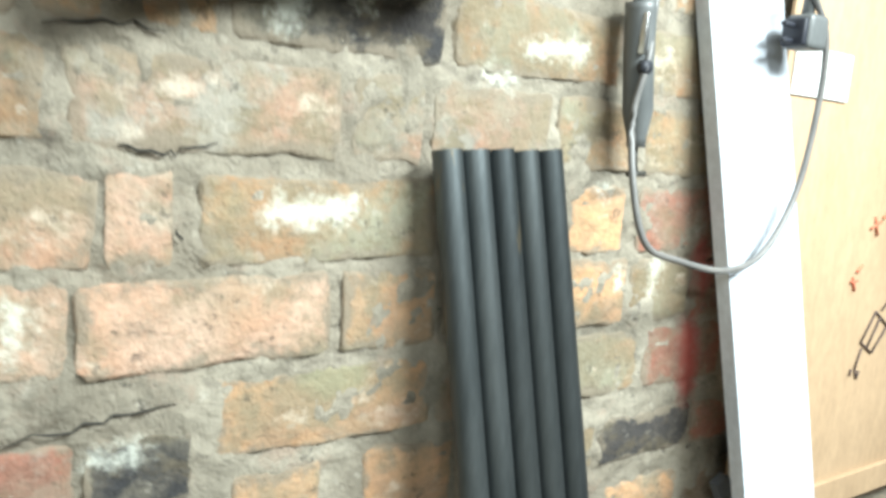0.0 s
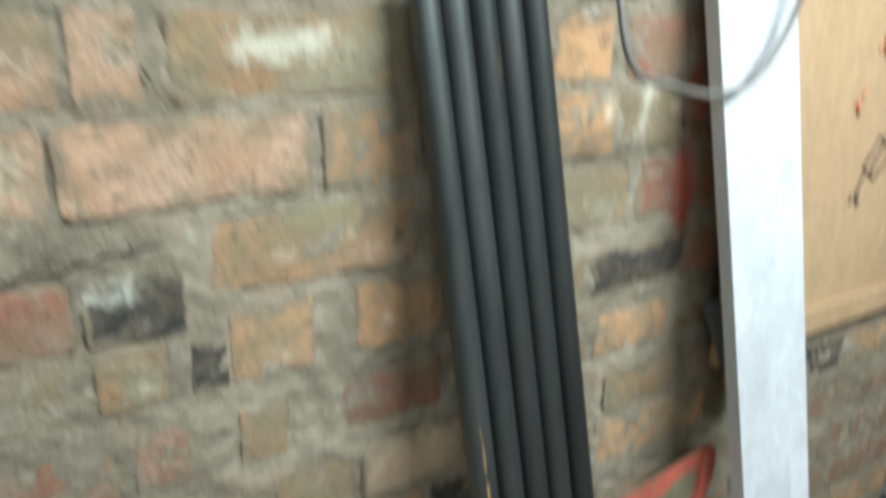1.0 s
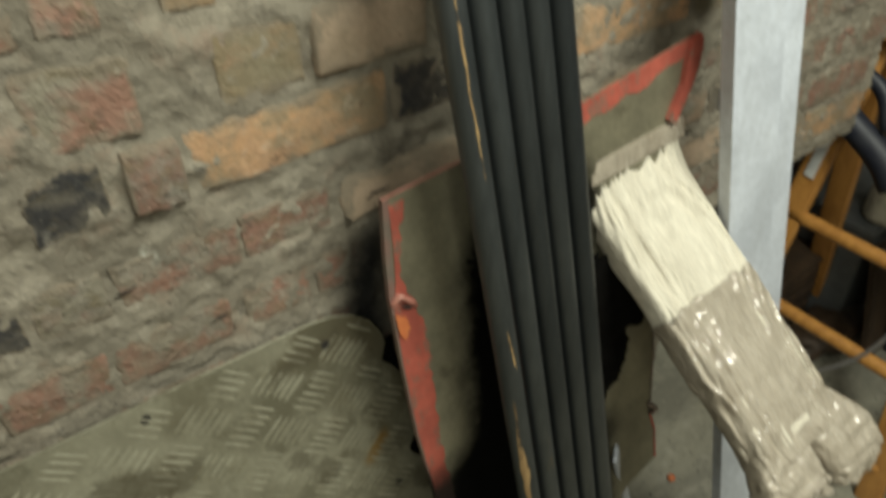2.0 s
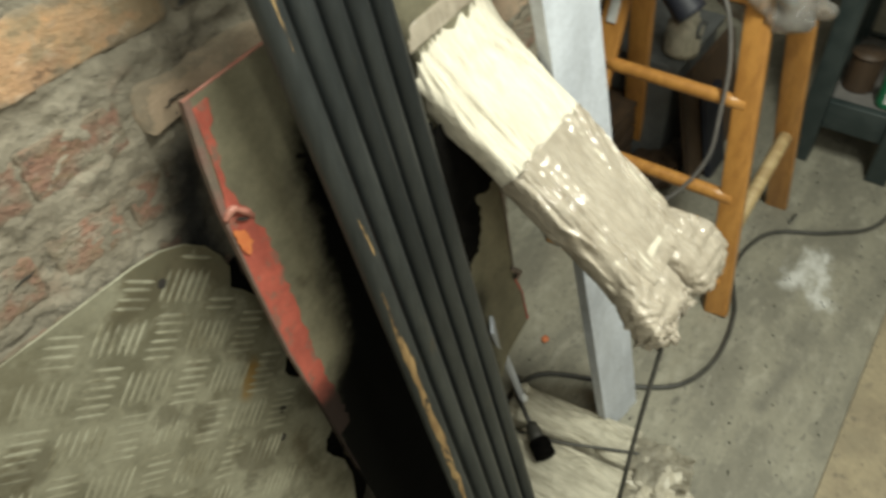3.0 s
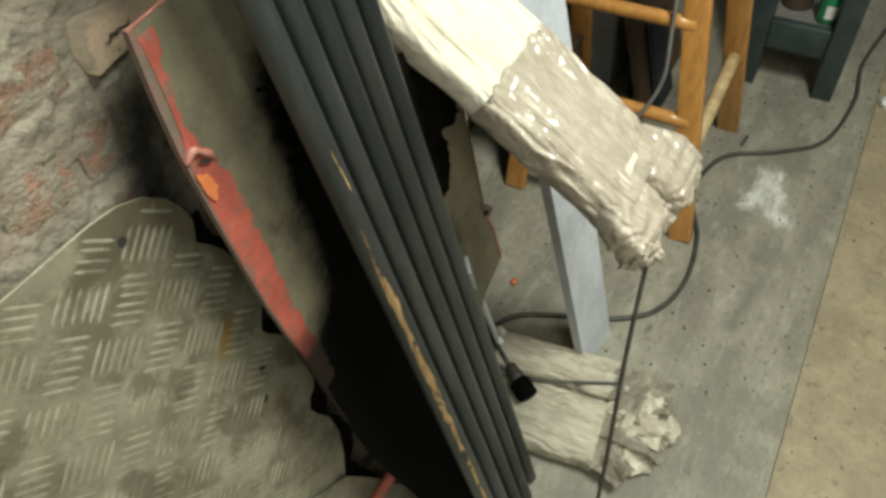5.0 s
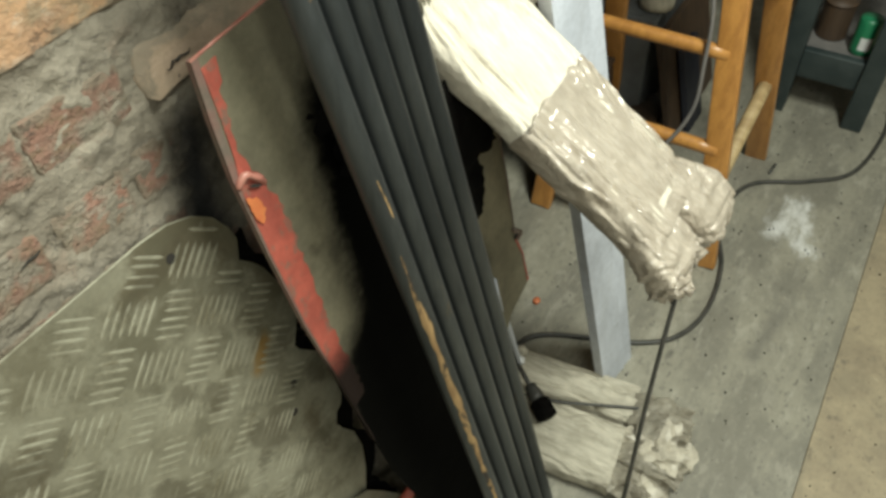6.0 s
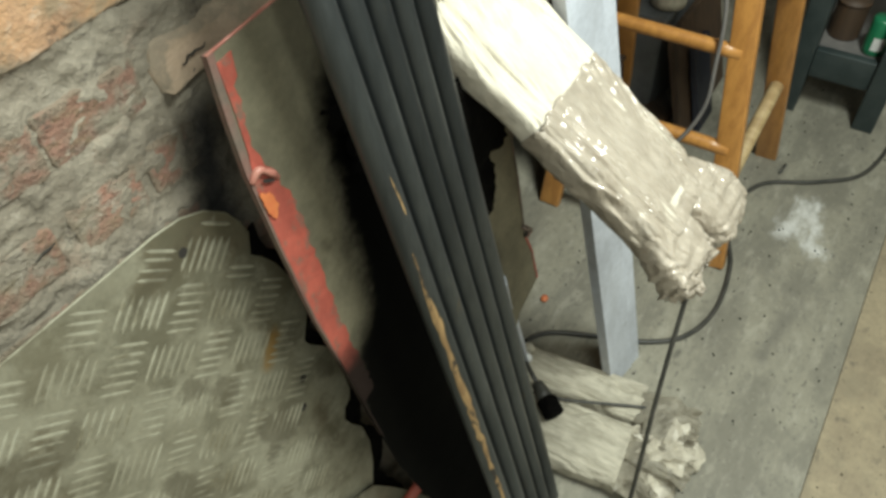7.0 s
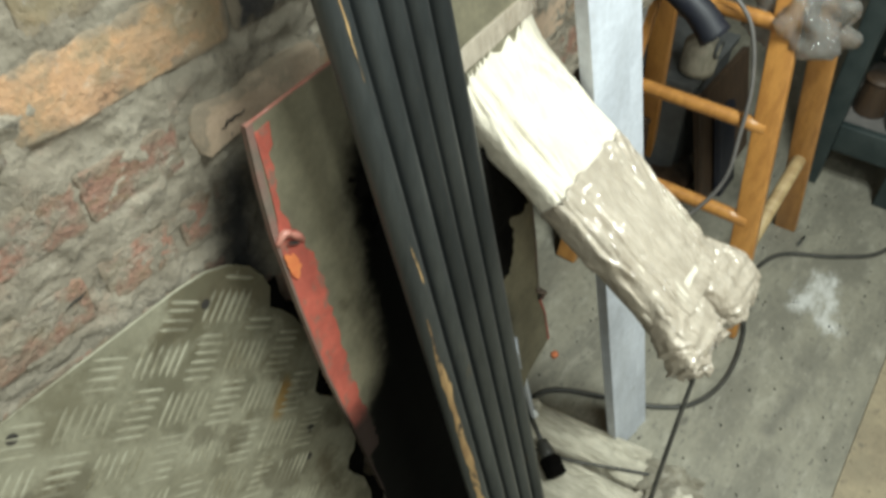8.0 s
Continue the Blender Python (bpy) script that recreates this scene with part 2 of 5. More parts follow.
def stain_or_shade(m, colour, spots, soft, wobble, ns=16.0, strength=1.0, dull=False):
    """Tint a material with stains, or with painted shade, of their own outline: round-ended spots (ax, ay, az, bx, by,
    bz, radius) with a noisy rim.
    """
    t, bs, geo, col, ramp, mix, noise_node = TOOLS[m.name]
    n, ln = t.nodes, t.links
    best = None
    for ax, ay, az, bx, by, bz, r in spots:
        a, d = Vector((ax, ay, az)), Vector((bx - ax, by - ay, bz - az))
        sub = n.new("ShaderNodeVectorMath")
        sub.operation = "SUBTRACT"
        sub.inputs[1].default_value = a
        ln.new(geo.outputs["Position"], sub.inputs[0])
        dot = n.new("ShaderNodeVectorMath")
        dot.operation = "DOT_PRODUCT"
        dot.inputs[1].default_value = d / max(d.length_squared, 1e-9)
        ln.new(sub.outputs[0], dot.inputs[0])
        cl = n.new("ShaderNodeClamp")
        ln.new(dot.outputs["Value"], cl.inputs["Value"])
        sc = n.new("ShaderNodeVectorMath")
        sc.operation = "SCALE"
        sc.inputs[0].default_value = d
        ln.new(cl.outputs[0], sc.inputs["Scale"])
        away = n.new("ShaderNodeVectorMath")
        away.operation = "DISTANCE"
        ln.new(sub.outputs[0], away.inputs[0])
        ln.new(sc.outputs[0], away.inputs[1])
        rel = n.new("ShaderNodeMath")
        rel.operation = "SUBTRACT"
        rel.inputs[1].default_value = r
        ln.new(away.outputs["Value"], rel.inputs[0])
        if best is None:
            best = rel.outputs[0]
        else:
            mn = n.new("ShaderNodeMath")
            mn.operation = "MINIMUM"
            ln.new(best, mn.inputs[0])
            ln.new(rel.outputs[0], mn.inputs[1])
            best = mn.outputs[0]
    wob = n.new("ShaderNodeMath")
    wob.operation = "MULTIPLY_ADD"
    wob.inputs[1].default_value = wobble
    ln.new(noise_node(ns, 8.0, 0.7), wob.inputs[0])
    ln.new(best, wob.inputs[2])
    k = n.new("ShaderNodeMapRange")
    k.interpolation_type = "SMOOTHSTEP"
    k.inputs["From Min"].default_value, k.inputs["From Max"].default_value = wobble / 2 + soft, wobble / 2 - soft
    k.inputs["To Max"].default_value = strength
    ln.new(wob.outputs[0], k.inputs["Value"])
    if dull:
        for socket in ("Specular IOR Level", "Metallic"):
            d = n.new("ShaderNodeMapRange")
            d.inputs["To Min"].default_value, d.inputs["To Max"].default_value = bs.inputs[socket].default_value, 0.03
            ln.new(k.outputs[0], d.inputs["Value"])
            ln.new(d.outputs[0], bs.inputs[socket])
    out = mix(k.outputs[0], col, colour)
    ln.new(out, bs.inputs["Base Color"])
    TOOLS[m.name] = (t, bs, geo, out, ramp, mix, noise_node)


def weather(m, dark=(0.06, 0.052, 0.042), wash=(0.235, 0.21, 0.145), amount=0.6, pits=(0.60, 0.67), ws=7.0):
    """Dark pits and a broad dirty wash over a material."""
    t, bs, geo, col, ramp, mix, noise_node = TOOLS[m.name]
    n, ln = t.nodes, t.links
    k = n.new("ShaderNodeMath")
    k.operation = "MULTIPLY"
    k.inputs[1].default_value = amount
    ln.new(ramp(noise_node(ws, 9.0, 0.7), 0.46, 0.62), k.inputs[0])
    out = mix(k.outputs[0], col, wash)
    p = n.new("ShaderNodeMath")
    p.operation = "MULTIPLY"
    p.inputs[1].default_value = 0.8
    ln.new(ramp(noise_node(38.0, 9.0, 0.75), *pits), p.inputs[0])
    out = mix(p.outputs[0], out, dark)
    ln.new(out, bs.inputs["Base Color"])
    TOOLS[m.name] = (t, bs, geo, out, ramp, mix, noise_node)


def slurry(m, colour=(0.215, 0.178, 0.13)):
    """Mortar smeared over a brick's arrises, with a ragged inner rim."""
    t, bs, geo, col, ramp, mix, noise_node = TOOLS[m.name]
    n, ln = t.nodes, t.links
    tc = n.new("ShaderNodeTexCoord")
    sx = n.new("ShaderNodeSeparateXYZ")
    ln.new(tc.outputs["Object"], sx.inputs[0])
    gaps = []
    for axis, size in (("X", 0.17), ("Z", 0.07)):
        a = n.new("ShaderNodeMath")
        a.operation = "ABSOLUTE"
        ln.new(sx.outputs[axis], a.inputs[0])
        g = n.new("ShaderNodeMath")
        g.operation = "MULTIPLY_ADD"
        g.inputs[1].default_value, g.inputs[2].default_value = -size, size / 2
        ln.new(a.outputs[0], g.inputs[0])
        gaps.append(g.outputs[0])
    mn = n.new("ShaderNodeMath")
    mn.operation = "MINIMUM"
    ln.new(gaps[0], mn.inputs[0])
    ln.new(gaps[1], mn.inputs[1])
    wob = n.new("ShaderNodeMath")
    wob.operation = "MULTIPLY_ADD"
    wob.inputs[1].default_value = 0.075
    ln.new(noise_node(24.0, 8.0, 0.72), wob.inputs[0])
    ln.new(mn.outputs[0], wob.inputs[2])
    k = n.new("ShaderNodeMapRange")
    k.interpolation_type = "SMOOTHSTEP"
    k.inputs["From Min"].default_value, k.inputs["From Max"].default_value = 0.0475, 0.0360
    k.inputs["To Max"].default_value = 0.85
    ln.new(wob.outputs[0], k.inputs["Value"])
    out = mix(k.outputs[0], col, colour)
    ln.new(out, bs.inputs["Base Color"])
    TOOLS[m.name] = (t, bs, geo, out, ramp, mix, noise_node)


def smear(m, colour, s, lo, hi, amount, stretch=(1, 1, 1), detail=10.0):
    """A coat that runs on unbroken from one piece to the next: lime wash, mortar slurry, soot."""
    t, bs, geo, col, ramp, mix, noise_node = TOOLS[m.name]
    n, ln = t.nodes, t.links
    mp = n.new("ShaderNodeMapping")
    mp.inputs["Scale"].default_value = stretch
    ln.new(geo.outputs["Position"], mp.inputs["Vector"])
    k = n.new("ShaderNodeTexNoise")
    k.inputs["Scale"].default_value, k.inputs["Detail"].default_value, k.inputs["Roughness"].default_value = s, detail, 0.72
    ln.new(mp.outputs[0], k.inputs["Vector"])
    f = n.new("ShaderNodeMath")
    f.operation = "MULTIPLY"
    f.inputs[1].default_value = amount
    ln.new(ramp(k.outputs["Fac"], lo, hi), f.inputs[0])
    out = mix(f.outputs[0], col, colour)
    ln.new(out, bs.inputs["Base Color"])
    TOOLS[m.name] = (t, bs, geo, out, ramp, mix, noise_node)


for m, k in ((M_BRICK, 1.0), (M_PINK, 0.75), (M_ORANGE, 0.6), (M_SMEARED, 0.8), (M_TAN, 0.4), (M_OLIVE, 0.9), (M_RED, 0.6), (M_SOOTY, 0.55), (M_GRIMY, 1.0)):
    weather(m, amount=0.6 * k)
    smear(m, (0.27, 0.235, 0.175), 15.0, 0.50, 0.62, 0.6 * k, (1, 1, 1.6))
    smear(m, (0.16, 0.125, 0.07), 20.0, 0.50, 0.62, 0.68 * k, (1, 1, 1.7))
    smear(m, (0.42, 0.385, 0.32), 60.0, 0.58, 0.66, 0.5 * k)
    smear(m, (0.10, 0.085, 0.06), 11.0, 0.54, 0.66, 0.7 * k, (1, 1, 1.8))
    smear(m, (0.035, 0.03, 0.024), 75.0, 0.63, 0.68, 0.75, (0.7, 1, 1.5))
for m, k in ((M_BRICK, 0.65), (M_PINK, 0.65), (M_ORANGE, 0.65), (M_OLIVE, 0.6)):
    smear(m, (0.215, 0.178, 0.115), 9.0, 0.48, 0.58, k)
    smear(m, (0.56, 0.475, 0.375), 13.0, 0.56, 0.66, 0.6, (1, 1, 1.4))
    smear(m, (0.38, 0.20, 0.12), 8.0, 0.56, 0.66, 0.4, (1, 1, 1.5))
    smear(m, (0.05, 0.043, 0.034), 52.0, 0.60, 0.66, 0.6)
for m in (M_GRIMY, M_MORTAR):
    smear(m, (0.07, 0.058, 0.046), 13.0, 0.55, 0.66, 0.7, (1, 1, 1.7))
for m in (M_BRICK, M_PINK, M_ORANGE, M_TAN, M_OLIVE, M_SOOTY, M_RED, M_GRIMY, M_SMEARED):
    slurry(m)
smear(M_MORTAR, (0.30, 0.20, 0.145), 14.0, 0.54, 0.66, 0.45)
smear(M_MORTAR, (0.42, 0.39, 0.33), 60.0, 0.58, 0.66, 0.45)
smear(M_MORTAR, (0.10, 0.085, 0.065), 11.0, 0.56, 0.68, 0.6, (1, 1, 1.8))
smear(M_MORTAR, (0.035, 0.03, 0.024), 70.0, 0.62, 0.67, 0.8, (0.7, 1, 1.8))
weather(M_MORTAR, wash=(0.17, 0.15, 0.115), amount=0.7)
smear(M_FLOOR, (0.085, 0.08, 0.066), 130.0, 0.585, 0.65, 0.5)
smear(M_FLOOR, (0.42, 0.40, 0.33), 95.0, 0.60, 0.67, 0.4)
smear(M_BOARD, (0.12, 0.10, 0.07), 120.0, 0.57, 0.64, 0.6, (0.6, 1.3, 1))
smear(M_BOARD, (0.46, 0.40, 0.28), 85.0, 0.58, 0.66, 0.45, (1.3, 0.6, 1))
smear(M_FLOOR, (0.10, 0.094, 0.078), 42.0, 0.55, 0.64, 0.6)
smear(M_FLOOR, (0.37, 0.35, 0.285), 17.0, 0.52, 0.64, 0.5, (0.6, 1.3, 1))
weather(M_FLOOR, (0.085, 0.08, 0.065), (0.17, 0.16, 0.125), 0.75, (0.60, 0.68), 3.5)
smear(M_FLOOR, (0.36, 0.345, 0.29), 24.0, 0.56, 0.68, 0.5, (0.35, 1.6, 1))
smear(M_FLOOR, (0.07, 0.066, 0.055), 19.0, 0.62, 0.70, 0.6)
smear(M_FLOOR, (0.40, 0.38, 0.31), 46.0, 0.58, 0.66, 0.4)
smear(M_BOARD, (0.13, 0.11, 0.08), 20.0, 0.56, 0.66, 0.6)
weather(M_BOARD, (0.11, 0.09, 0.06), (0.22, 0.19, 0.13), 0.6, (0.60, 0.68), 5.0)
smear(M_POST, (0.36, 0.375, 0.395), 16.0, 0.45, 0.66, 0.35, (1, 1, 0.12))
weather(M_TREAD, (0.10, 0.09, 0.06), (0.13, 0.12, 0.08), 0.85, (0.66, 0.72), 6.0)

# ---- mesh helpers ----
def ob_of(name, bm, material, smooth=True):
    me = bpy.data.meshes.new(name)
    bmesh.ops.recalc_face_normals(bm, faces=bm.faces)
    bm.to_mesh(me)
    bm.free()
    me.materials.append(material)
    if smooth:
        me.shade_smooth()
    return new(name, me)


def part(name, bm, material, parent, label="", smooth=True):
    ob = ob_of(name, bm, material, smooth)
    ob.parent = parent
    if label:
        tagged(ob, label)
    return ob


def thing(name, label, category, group="", kind="", at=(0, 0, 0)):
    ob = new(name)
    ob.empty_display_size = 0.05
    ob.location = at
    return tagged(ob, label, category, group, kind)


def block(lo, hi, bevel=0.003, segs=2, m=None):
    bm = bmesh.new()
    bmesh.ops.create_cube(bm, size=1)
    for v in bm.verts:
        v.co = Vector([lo[i] + (v.co[i] + 0.5) * (hi[i] - lo[i]) for i in range(3)])
    if bevel:
        bmesh.ops.bevel(bm, geom=bm.edges[:], offset=bevel, segments=segs, affect="EDGES", profile=0.6)
    if m:
        bm.transform(m)
    return bm


def beam(a, b, w, h, up=(0, 0, 1), bevel=0.003):
    """A bar of section w by h from a to b; w lies across the way and up."""
    a, b = Vector(a), Vector(b)
    z = (b - a).normalized()
    x = z.cross(Vector(up)).normalized()
    y = z.cross(x)
    m = Matrix((x, y, z)).transposed().to_4x4()
    m.translation = a
    return block((-w / 2, -h / 2, 0), (w / 2, h / 2, (b - a).length), bevel, 2, m)


def smooth_line(pts, steps=8):
    p = [Vector(q) for q in pts]
    p = [p[0] * 2 - p[1]] + p + [p[-1] * 2 - p[-2]]
    out = []
    for i in range(1, len(p) - 2):
        for s in range(steps):
            t = s / steps
            a, b, c, d = p[i - 1 : i + 3]
            out.append(0.5 * (2 * b + (c - a) * t + (2 * a - 5 * b + 4 * c - d) * t * t + (3 * b - a - 3 * c + d) * t**3))
    return out + [p[-2]]


def sweep(pts, radius, sides=10, caps=True):
    """A round bar along a line; radius a number or a function of 0..1."""
    bm = bmesh.new()
    rings, n = [], len(pts)
    ref = Vector((0.13, 0.21, 0.97)).normalized()
    for i, p in enumerate(pts):
        d = (pts[min(i + 1, n - 1)] - pts[max(i - 1, 0)]).normalized()
        x = d.cross(ref)
        if x.length < 0.05:
            x = d.cross(Vector((1, 0, 0)))
        x.normalize()
        y = d.cross(x)
        r = radius(i / (n - 1)) if callable(radius) else radius
        rings.append([bm.verts.new(p + r * (math.cos(6.2832 * k / sides) * x + math.sin(6.2832 * k / sides) * y)) for k in range(sides)])
    for a, b in zip(rings, rings[1:]):
        for k in range(sides):
            bm.faces.new((a[k], a[(k + 1) % sides], b[(k + 1) % sides], b[k]))
    if caps:
        bm.faces.new(rings[0])
        bm.faces.new(rings[-1])
    return bm


def slab(outline, thick, place, bevel=0.0):
    """A flat outline (u, v) made thick; place(u, v, w) gives the spot in the room."""
    bm = bmesh.new()
    front = [bm.verts.new(place(u, v, 0)) for u, v in outline]
    back = [bm.verts.new(place(u, v, thick)) for u, v in outline]
    bm.faces.new(front)
    bm.faces.new(back[::-1])
    n = len(outline)
    for i in range(n):
        bm.faces.new((front[i], front[(i + 1) % n], back[(i + 1) % n], back[i]))
    bm.normal_update()
    bmesh.ops.triangulate(bm, faces=[f for f in bm.faces if len(f.verts) > 4])
    return bm


def ragged(points, rng, step=0.012, amount=0.004, closed=True):
    """An outline with its sides broken into short uneven steps."""
    out = []
    n = len(points)
    for i in range(n if closed else n - 1):
        a, b = Vector(points[i]), Vector(points[(i + 1) % n])
        k = max(1, int((b - a).length / step))
        nrm = Vector((-(b - a).y, (b - a).x)).normalized()
        for j in range(k):
            out.append(tuple(a.lerp(b, j / k) + nrm * rng.uniform(-amount, amount)))
    return out


# ---- floor ----
floor = thing("floor", "worn grey sheet flooring beside tan chipboard", "floor", kind="structure")


def floor_panel(x0, x1, y0, y1):
    return block((x0, y0, -0.03), (x1, y1, 0.0), 0.0008, 1)


part("floor_panel", floor_panel(-1.6, 3.6, -0.7265, 0.85), M_FLOOR, floor, "worn grey sheet flooring with scuffs", False)
part("floor_panel", floor_panel(-1.6, 3.6, -2.6, -0.7275), M_BOARD, floor, "tan chipboard flooring with dark stains", False)
part("subfloor", block((-1.6, -2.6, -0.06), (3.6, 0.85, -0.031), 0), M_BROWN, floor, "", False)
stain_or_shade(M_FLOOR, (0.62, 0.62, 0.59), [(1.58, -0.50, 0, 1.71, -0.53, 0, 0.02), (1.70, -0.53, 0, 1.55, -0.575, 0, 0.016)], 0.030, 0.16, 30, 0.85)
stain_or_shade(M_FLOOR, (0.09, 0.085, 0.075), [(1.15, -0.56, 0, 1.3, -0.58, 0, 0.01)], 0.02, 0.07, 14, 0.5)

# ---- room shell ----
tagged(ob_of("ceiling", block((-1.6, -2.6, 2.6), (3.6, 0.85, 2.7), 0), M_CEIL, False), "off-white painted ceiling", "ceiling", kind="structure")
tagged(ob_of("wall_west", block((-1.7, -2.6, 0), (-1.6, 0.85, 2.6), 0), M_PLASTER, False), "plain plastered side wall", "wall", kind="structure")
tagged(ob_of("wall_south", block((-1.6, -2.7, 0), (3.6, -2.6, 2.6), 0), M_PLASTER, False), "plain plastered rear wall", "wall", kind="structure")
tagged(ob_of("wall_east", block((3.6, -2.6, 0), (3.7, 0.85, 2.6), 0), M_PLASTER, False), "plain plastered end wall", "wall", kind="structure")
tagged(ob_of("wall_alcove", block((0.83, 0.55, 0), (3.6, 0.65, 2.6), 0), M_MORTAR, False), "sooty brick back wall of an alcove", "wall", kind="structure")

# ---- tubes ----
TOP_L, TOP_R = Vector((0.291, -0.033, 1.80)), Vector((0.399, -0.040, 1.806))
BOT_L, BOT_R = Vector((0.430, -0.338, 0.012)), Vector((0.594, -0.300, 0.012))
TUBE_R = 0.0138
bundle_x = []
for i in range(5):
    k = i / 4
    a, b = BOT_L.lerp(BOT_R, k), TOP_L.lerp(TOP_R, k)
    rng = random.Random(40 + i)
    b = b + Vector((0, 0, rng.uniform(-0.001, 0.001)))
    tube = thing("tube", "black round metal tube leaning on the brick wall", "tube", "tubes leaning on the wall", at=a)
    ways = [a.lerp(b, s / 40) - a for s in range(41)]
    part("pipe", sweep(ways, TUBE_R, 20, False), M_TUBE, tube)
    d = (b - a).normalized()
    part("end_cap", sweep([b - a - 0.012 * d, b - a - 0.006 * d], TUBE_R * 0.93, 20), M_TUBEEND, tube, "dark hollow end")
    part("end_cap", sweep([0.004 * d, 0.008 * d], TUBE_R * 0.93, 20), M_TUBEEND, tube, "dark hollow end")
    bundle_x.append((a, b))
    if i == 0:
        first_tube = tube

a, b = bundle_x[0]
for z_top, z_low, full, turn in ((0.92, 0.26, 0.40, 0.0), (1.40, 1.20, 0.10, 0.35), (1.02, 0.97, 0.12, 0.45)):
    streak = bmesh.new()
    old = None
    for s in range(60):
        k = s / 59
        z = z_top + (z_low - z_top) * k
        p = a.lerp(b, (z - a.z) / (b.z - a.z))
        wid = full * min(1, 0.25 + k * 4) * (1 - 0.55 * k**3) * (0.75 + 0.6 * noise.noise(Vector((full, 0, z * 55))) + 0.3 * noise.noise(Vector((3, full, z * 160))))
        mid = math.atan2(-0.80 + 0.10 * k, -0.60 + 0.25 * k) + turn + 0.12 * noise.noise(Vector((9, full, z * 30)))
        cur = [streak.verts.new(p + 1.02 * TUBE_R * Vector((math.cos(mid + q * wid), math.sin(mid + q * wid), 0.0)) - a) for q in (-1, -0.5, 0, 0.5, 1)]
        if old:
            for n in range(4):
                streak.faces.new((old[n], old[n + 1], cur[n + 1], cur[n]))
        old = cur
    part("worn_streak", streak, M_RUST, first_tube, "tan worn streak")

# ---- tread plate ----
PLATE_Y = lambda z: -0.014 - 0.104 * (0.952 - z)
rng = random.Random(5)
EDGE = [(-0.75, 0.004), (-0.75, 0.99), (0.196, 0.989), (0.228, 0.985), (0.254, 0.974), (0.276, 0.954), (0.288, 0.931), (0.292, 0.911), (0.2835, 0.886), (0.297, 0.870), (0.309, 0.850), (0.320, 0.815), (0.324, 0.784), (0.325, 0.745), (0.307, 0.712), (0.312, 0.698), (0.338, 0.664), (0.346, 0.60), (0.348, 0.555), (0.341, 0.539), (0.328, 0.532), (0.321, 0.512), (0.330, 0.487), (0.345, 0.459), (0.350, 0.412), (0.341, 0.357), (0.325, 0.31), (0.33, 0.2), (0.33, 0.004)]
plate = thing("tread_plate", "dirty tread-pattern metal plate with a wavy cut edge, leaning on bricks", "metal plate", at=(-0.2, -0.10, 0))
off = Vector((-0.2, -0.10, 0))
on_plate = lambda u, v, w: Vector((u, PLATE_Y(v) - w, v)) - off
part("sheet", slab(EDGE, 0.003, on_plate), M_TREAD, plate, "", False)
bars = bmesh.new()
def inside(u, v):
    hit = False
    for (x1, y1), (x2, y2) in zip(EDGE, EDGE[1:] + EDGE[:1]):
        if (y1 > v) != (y2 > v) and u < (x2 - x1) * (v - y1) / (y2 - y1) + x1:
            hit = not hit
    return hit
E1, E2 = Vector((0.0435, 0.0378)), Vector((-0.0435, 0.0378))
br = random.Random(15)
for i in range(-18, 18):
    for j in range(-18, 18):
        mid = Vector((0.193, 0.968)) + i * E1 + j * E2
        if not (-0.74 < mid.x < 0.335 and 0.0 < mid.y < 1.05) or (mid.x > 0.25 and mid.y < 0.64):
            continue
        run_, step_ = (E1, E2) if (i + j) % 2 else (E2, E1)
        for k in range(6):
            p = mid + step_ * ((k - 2.5) * 0.172 + br.uniform(-0.012, 0.012))
            d = run_.normalized()
            half = br.uniform(0.0195, 0.0230)
            nrm = Vector((-d.y, d.x)) * br.uniform(0.0020, 0.0027)
            if not (inside(*(p - d * (half + 0.003))) and inside(*(p + d * (half + 0.003)))):
                continue
            h = br.uniform(0.0036, 0.0043)
            ring = [bars.verts.new(on_plate(v.x, v.y, 0.0028)) for v in (p - d * half, p - d * half * 0.6 + nrm, p + d * half * 0.6 + nrm, p + d * half, p + d * half * 0.6 - nrm, p - d * half * 0.6 - nrm)]
            top = [bars.verts.new(on_plate(v.x, v.y, h)) for v in (p - d * half * 0.65, p + d * half * 0.65)]
            vs = ring + top
            for f in ((0, 1, 6), (1, 2, 7, 6), (2, 3, 7), (3, 4, 7), (4, 5, 6, 7), (5, 0, 6)):
                bars.faces.new([vs[x] for x in f])
tagged(part("tread_relief", bars, M_TREADBAR, plate), kind="stuff")
part("worn_rim", sweep([on_plate(u, v, 0.0015) for u, v in EDGE[1:14]], 0.0014, 6), M_TREAD, plate, "pale worn cut edge")
for hx, hz in ((0.215, 0.952), (0.009, 0.97), (0.267, 0.616), (0.283, 0.66), (-0.02, 0.80)):
    pts = [(hx + 0.0055 * math.cos(a / 12 * 6.2832), hz + 0.006 * math.sin(a / 12 * 6.2832)) for a in range(12)]
    part("hole", slab(pts, 0.0004, lambda u, v, w: on_plate(u, v, 0.0031 + w)), M_CAVITY, plate, "", False)
smear(M_TREAD, (0.13, 0.115, 0.072), 9.0, 0.53, 0.64, 0.6)
smear(M_TREADBAR, (0.17, 0.15, 0.10), 9.0, 0.53, 0.64, 0.35)
smear(M_TREAD, (0.40, 0.385, 0.30), 26.0, 0.56, 0.68, 0.45)
